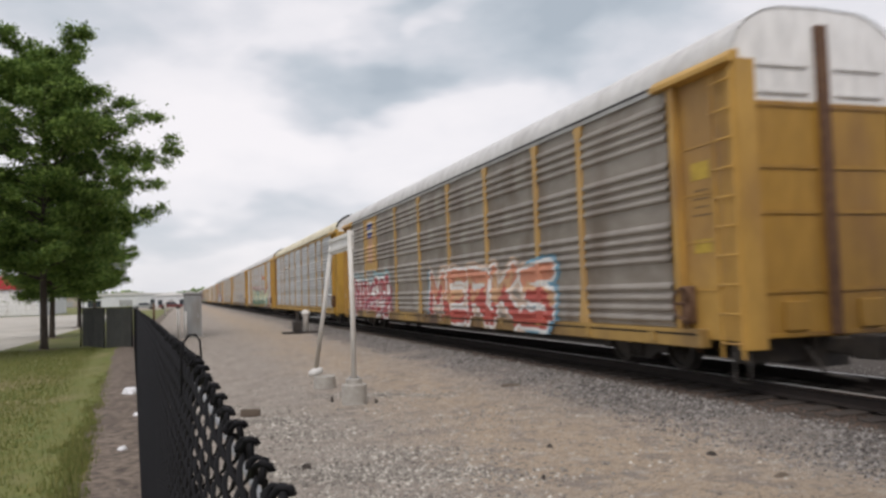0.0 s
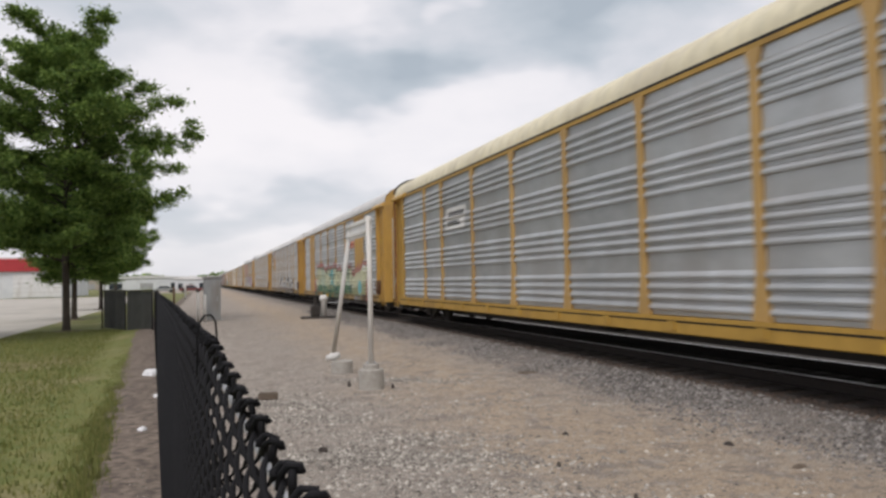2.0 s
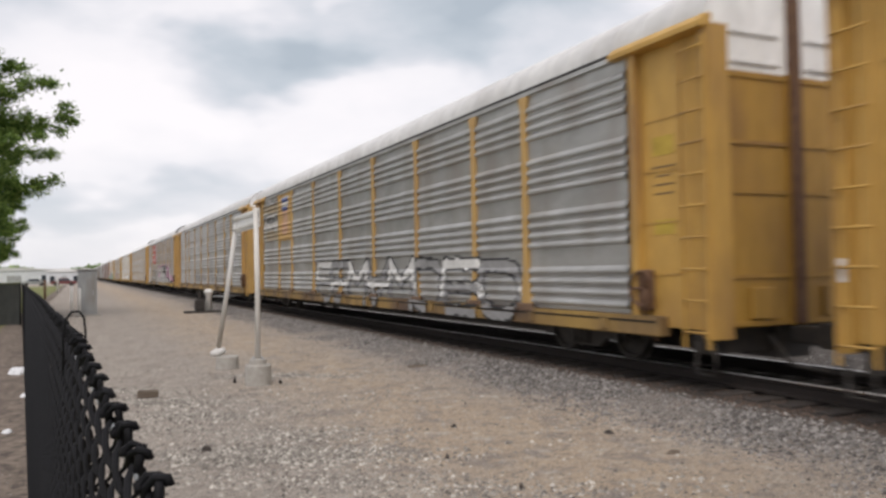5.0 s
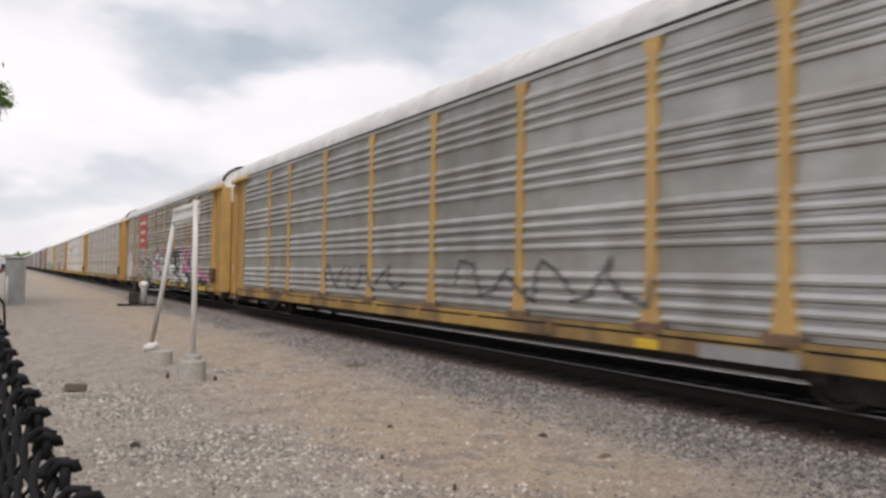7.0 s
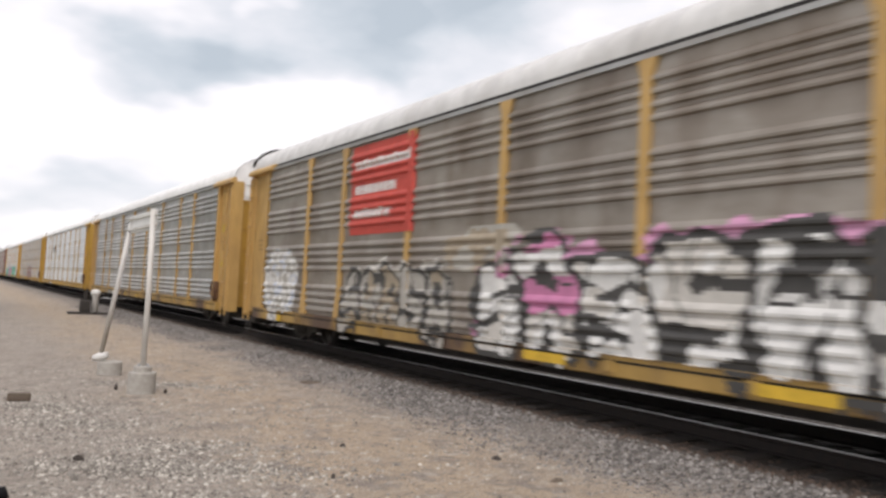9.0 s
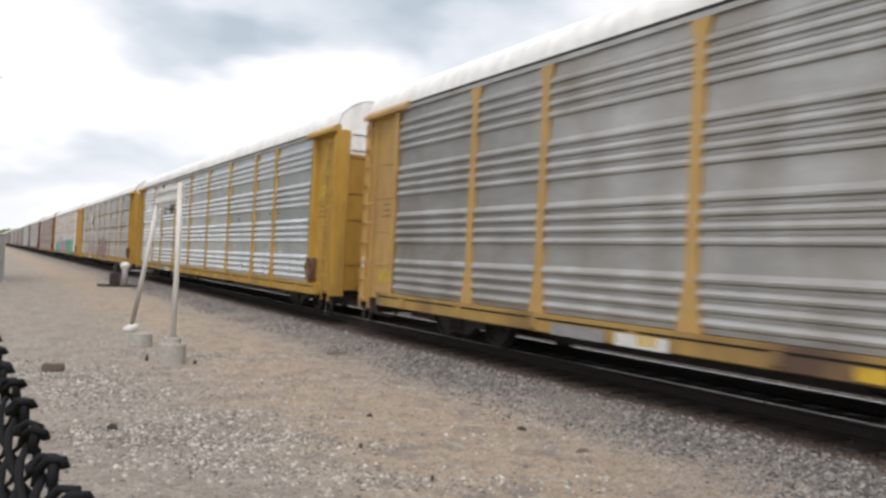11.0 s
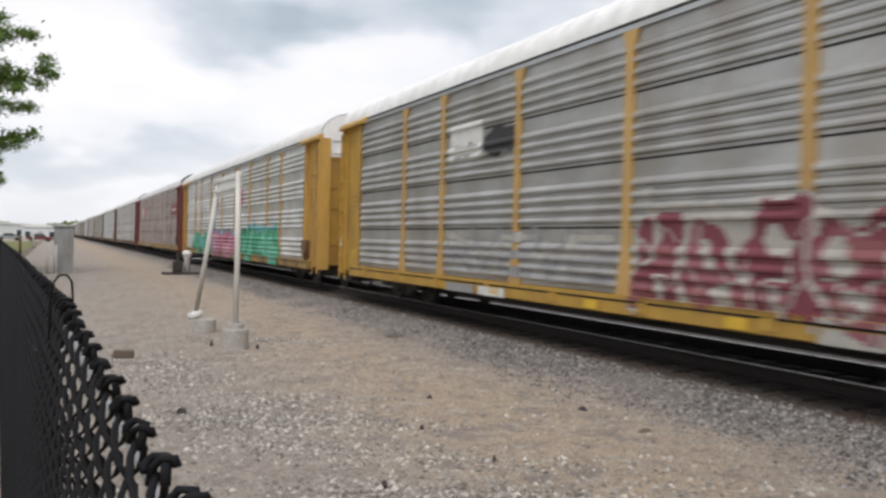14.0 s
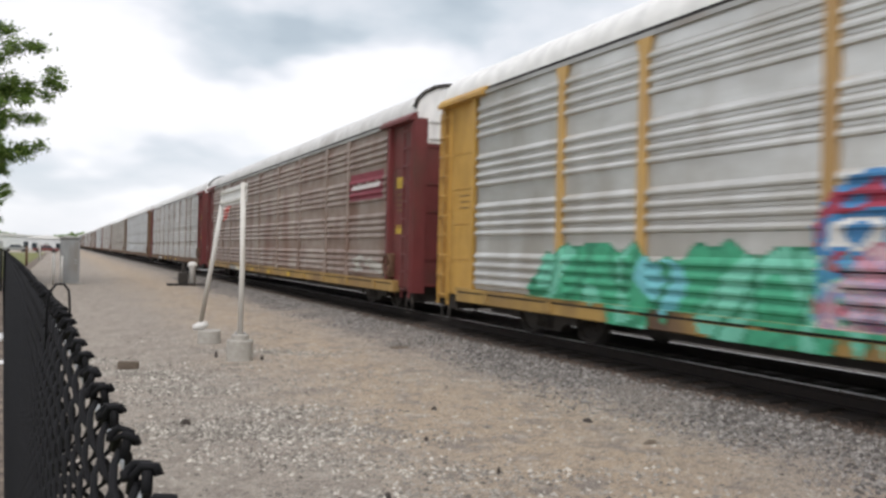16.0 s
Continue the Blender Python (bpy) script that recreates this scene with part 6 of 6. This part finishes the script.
def long_snout(u, v):
    """A pale wedge over olive, with a turquoise spot and a red tail."""
    wave = 0.06 * np.sin(u * 5.1) + 0.05 * np.sin(u * 11.3 + 1)
    crest = 1.15 + 0.16 * u + wave
    out = np.where((v < crest) & (u < 4.2), 2, -1)
    out = np.where((v < crest) & (v > 0.62 + 0.10 * u) & (u < 3.9), 1, out)
    out = np.where((v < crest + 0.28 + wave) & (v >= crest) & (u < 4.4), 0, out)
    out = np.where(np.hypot((u - 2.1) / 0.42, (v - 0.72) / 0.34) < 1, 3, out)
    out = np.where((np.abs(u - 3.1) < 0.16) & (np.abs(v - 1.62) < 0.14), 4, out)
    out = np.where((u > 3.45 + 0.12 * v) & (u < 4.75 - 1.1 * np.maximum(v - 0.6, 0)) & (v < 1.5 + wave), 0, out)
    out = np.where((v < 0.30 + wave) & (u < 3.2) & (out >= 0), 5, out)
    return out


spray_piece(CAR_C, -6.2, -11.4, 0.36, 2.40, long_snout, [("faded_red", (0.42, 0.17, 0.15)), CREAM_P, OLIVE_P, TEAL_P, WHITE_P, GREY_P], "cream and olive graffiti shape with a red tail", flats=(1, 7))
spray_piece(CAR_C, -4.6, -7.0, 2.98, 3.34, bars(2.4, 0.36, 1, 0, 1, 0.4), [ORANGE_P, SIGNRED_P], "red stripe")
emblem(CAR_D, 9.1, 7.26, 2.62, 4.42, YELLOW)
spray_piece(CAR_D, 11.9, 9.3, 2.7, 4.4, worn_bands(14), [("worn_white", (0.56, 0.55, 0.52)), ("worn_tan", (0.36, 0.29, 0.19)), ("worn_black", (0.13, 0.125, 0.12)), GREY_P], "worn white, tan and dark bands of old paint", 0.05)
spray_piece(CAR_D, 4.0, -9.0, 0.45, 1.8, letters(31, 13.0, 1.35, 8, 0.10, (0, 1), 2, None, 0.05, 0.0), [GREY_P, WHITE_P, BLACK_P], "pale grey graffiti letters")
spray_piece(CAR_E, -2.0, -7.6, 0.85, 1.75, scrawl(3, 5.6, 0.9, 0.035, 3), [("faded_black", (0.10, 0.10, 0.10))], "thin black scrawl")
spray_piece(CAR_E, 4.6, -0.4, 0.85, 1.65, scrawl(8, 5.0, 0.8, 0.035, 3), [("faded_black", (0.10, 0.10, 0.10))], "thin black scrawl")
spray_piece(CAR_F, 6.85, 4.15, 2.5, 4.36, bars(2.7, 1.86, 3, 0, 1, 0.34), [SIGNRED_P, WHITE_P], "red panel with white lettering")
spray_piece(CAR_F, 11.95, 9.55, 0.48, 2.3, blob(44, 2.4, 1.82, (0, 1, 0, 3, 0, 2), 0.22, 2.6), [WHITE_P, ("pale_blue", (0.45, 0.50, 0.60)), GREY_P, ("pale_grey", (0.42, 0.40, 0.36))], "white and pale blue graffiti figure")
spray_piece(CAR_F, 7.1, 2.7, 0.48, 2.15, throwup(47, 4.4, 1.65, 5, (0, 0, 2), (0, 2), 1, 3, 1, 0.3, 0.05, 0.05, 0.12), [("pale_grey", (0.42, 0.40, 0.36)), ("soft_black", (0.06, 0.058, 0.055)), ("tan", (0.36, 0.30, 0.22)), ("off_white", (0.58, 0.56, 0.52))], "grey and black graffiti letters")
spray_piece(CAR_F, 2.2, -9.4, 0.48, 2.4, throwup(55, 11.6, 2.0, 9, (0, 2, 0, 5, 0, 1), (0, 5, 0, 1), 1, 3, 1, 0.36, 0.2, 0.06, 0.16), [WHITE_P, ("soft_black", (0.06, 0.058, 0.055)), PINK_P, MAUVE_P, LEMON_P, ("off_white", (0.58, 0.56, 0.52))], "black, white and pink graffiti letters")
spray_piece(CAR_F, -8.2, -11.95, 0.42, 1.9, pink_tail, [PINK_P, MAUVE_P, BLACK_P, LEMON_P], "pink graffiti tail")
spray_piece(CAR_F, 3.0, 0.6, 1.75, 2.5, blob(27, 2.4, 0.75, (0, 1), 0.7, 2.4), [("pale_grey", (0.42, 0.40, 0.36)), ("tan", (0.36, 0.30, 0.22))])
for car, white in ((CAR_H, False), (CAR_I, True)):
    if white:
        spray_piece(car, 6.9, 5.58, 3.0, 3.72, bars(1.32, 0.72, 1, 0, 0), [WHITE_P], "pale plate under a dark emblem")
    spray_piece(car, 5.55, 4.4, 2.98, 3.56, blob(33, 1.15, 0.58, (0, 0), 0.6), [BLACK_P], "dark emblem")
    spray_piece(car, 6.75, 5.7, 2.95, 3.4, bars(1.05, 0.45, 2, -1, 0, 0.55), [BLACK_P])
spray_piece(CAR_I, 1.3, -3.4, 0.48, 2.25, throwup(62, 4.7, 1.75, 5, (0, 2, 0), (0, 2), 1, None, 1, 0.3, 0.1, 0.02), [("faded_maroon", (0.20, 0.045, 0.06)), ("pale_grey", (0.42, 0.40, 0.36)), ("dusky_red", (0.26, 0.09, 0.10))], "dark red graffiti letters")
spray_piece(CAR_I, 7.0, 1.7, 0.85, 1.75, letters(63, 5.3, 0.9, 5, 0.05, (0, 1), 0, None, 0.03, 0.0), [GREY_P, ("pale_grey", (0.42, 0.40, 0.36))], "faded grey graffiti")
spray_piece(CAR_J, 10.0, 3.6, 0.42, 2.0, wild(71, 6.4, 1.55, (0, 0, 1, 0, 2), 3, 0.03, None, None, 0, 1.2), [GREEN_P, MINT_P, TEAL_P, ("deep_green", (0.03, 0.24, 0.13))], "green graffiti letters")
spray_piece(CAR_J, -1.7, -9.2, 0.42, 2.2, wild(73, 7.5, 1.75, (0, 0, 1, 0, 0), 3, 0.03, 2, None, 0, 1.1), [GREEN_P, MINT_P, TEAL_P, ("deep_green", (0.03, 0.24, 0.13))], "green graffiti letters")
spray_piece(CAR_J, 4.4, -2.1, 0.42, 2.05, wild(75, 6.5, 1.62, (0, 1, 0, 0), 2, 0.045, 3, None, 0, 1.1), [("rose", (0.52, 0.22, 0.30)), ("pale_rose", (0.60, 0.33, 0.40)), ("deep_rose", (0.40, 0.10, 0.16)), ("sky_blue", (0.22, 0.42, 0.62))], "pink graffiti letters with a blue glow")
spray_piece(CAR_J, 4.5, 2.9, 0.5, 2.35, blob(79, 1.6, 1.85, (0, 1, 0, 2, 0), 0.3, 2.2), [BLUE_P, WHITE_P, ("crimson", (0.36, 0.04, 0.08))], "blue and white graffiti swirl")
for y in (2.8, -2.8):
    spray_piece(CAR_J, y + 0.42, y - 0.42, 2.72, 3.42, blob(81 + int(y), 0.84, 0.7, (0, 1, -1, 0), 0.5, 5.0), [("bright_red", (0.62, 0.06, 0.09)), PINK_P], "red round mark", 0.03)
spray_piece(CAR_K, -9.3, -11.7, 2.75, 3.45, bars(2.4, 0.7, 1, 0, 1, 0.35), [MAROON_P, WHITE_P], "maroon plate with white lettering")
spray_piece(CAR_K, -9.6, -11.8, 0.85, 1.35, letters(85, 2.2, 0.5, 3, 0.035, (0, 0), 0, None, 0.02, 0.0), [("pale_grey", (0.42, 0.40, 0.36))], "faint white scrawl")
spray_piece(CAR_K, 9.5, 7.4, 2.7, 3.9, blob(87, 2.1, 1.2, (0, 1), 0.5), [WHITE_P, SIGNRED_P])
for k, (car, n) in enumerate(CARS[:13]):
    stencil(car, True, 3, 2.55, k)
    stencil(car, False, 4, 2.75, k + 50)
    if n in (5, 9.01):
        continue
    decal(car, -PANEL_HALF - 0.58, 3.05, 0.42, 0.26, FADED_P, RECESS - 0.036, "faded yellow notice")
    decal(car, -PANEL_HALF - 0.58, 1.95, 0.40, 0.20, FADED_P, RECESS - 0.036, "faded yellow notice")
    decal(car, PANEL_HALF + 0.58, 1.05, 0.42, 0.24, FADED_P, RECESS - 0.036, "faded yellow notice")
    decal(car, BODY_HALF - 0.075, 1.35, 0.11, 0.24, WHITE_P, -0.021, "small white label")
    if n >= 6:
        for y in (4.9, 2.1, -0.6, -3.4):
            decal(car, y, 0.58, 0.32, 0.13, LEMON_P, -0.103, "yellow reflector")
        decal(car, 6.2, 0.56, 1.1, 0.16, GREY_P, -0.103, "worn grey data panel")
        decal(car, 5.0, 0.56, 0.9, 0.16, WHITE_P, -0.103, "worn white data panel")

decal(CAR_E, -8.7, 0.56, 1.3, 0.16, GREY_P, -0.103, "worn grey data panel")
decal(CAR_E, -7.2, 0.56, 0.4, 0.12, LEMON_P, -0.103, "yellow reflector")
for y in (0.2, -3.6, -6.9):
    decal(CAR_F, y, 0.60, 0.9, 0.13, LEMON_P, -0.115, "yellow reflector")
for y in (1.2, -3.9):
    decal(CAR_C, y, 0.58, 0.7, 0.14, LEMON_P, -0.115, "yellow reflector")
decal(CAR_F, 10.6, 0.56, 0.5, 0.14, LEMON_P, -0.103, "yellow reflector")
decal(CAR_B, -9.4, 0.56, 0.4, 0.12, LEMON_P, -0.103, "yellow reflector")


# ---------------------------------------------------------------- what moves
def motions():
    """The train rolls towards and past the camera; its wheels turn."""
    times = [0.5 * k for k in range(33)]
    for car, n in CARS:
        y = GAP_ZERO + PITCH * n + PITCH / 2
        walk(car, [(t, pose(TRACK_X, y - gap_travel(t), RAIL_Z)) for t in times])
    frames = [k / FPS for k in range(int(16 * FPS) + 1)]
    turned = [(t, math.degrees(gap_travel(t) / WHEEL_R)) for t in frames]
    for wheel, y in WHEELSETS:
        walk(wheel, [(t, pose(0, y, WHEEL_R, a % 360)) for t, a in turned])


motions()
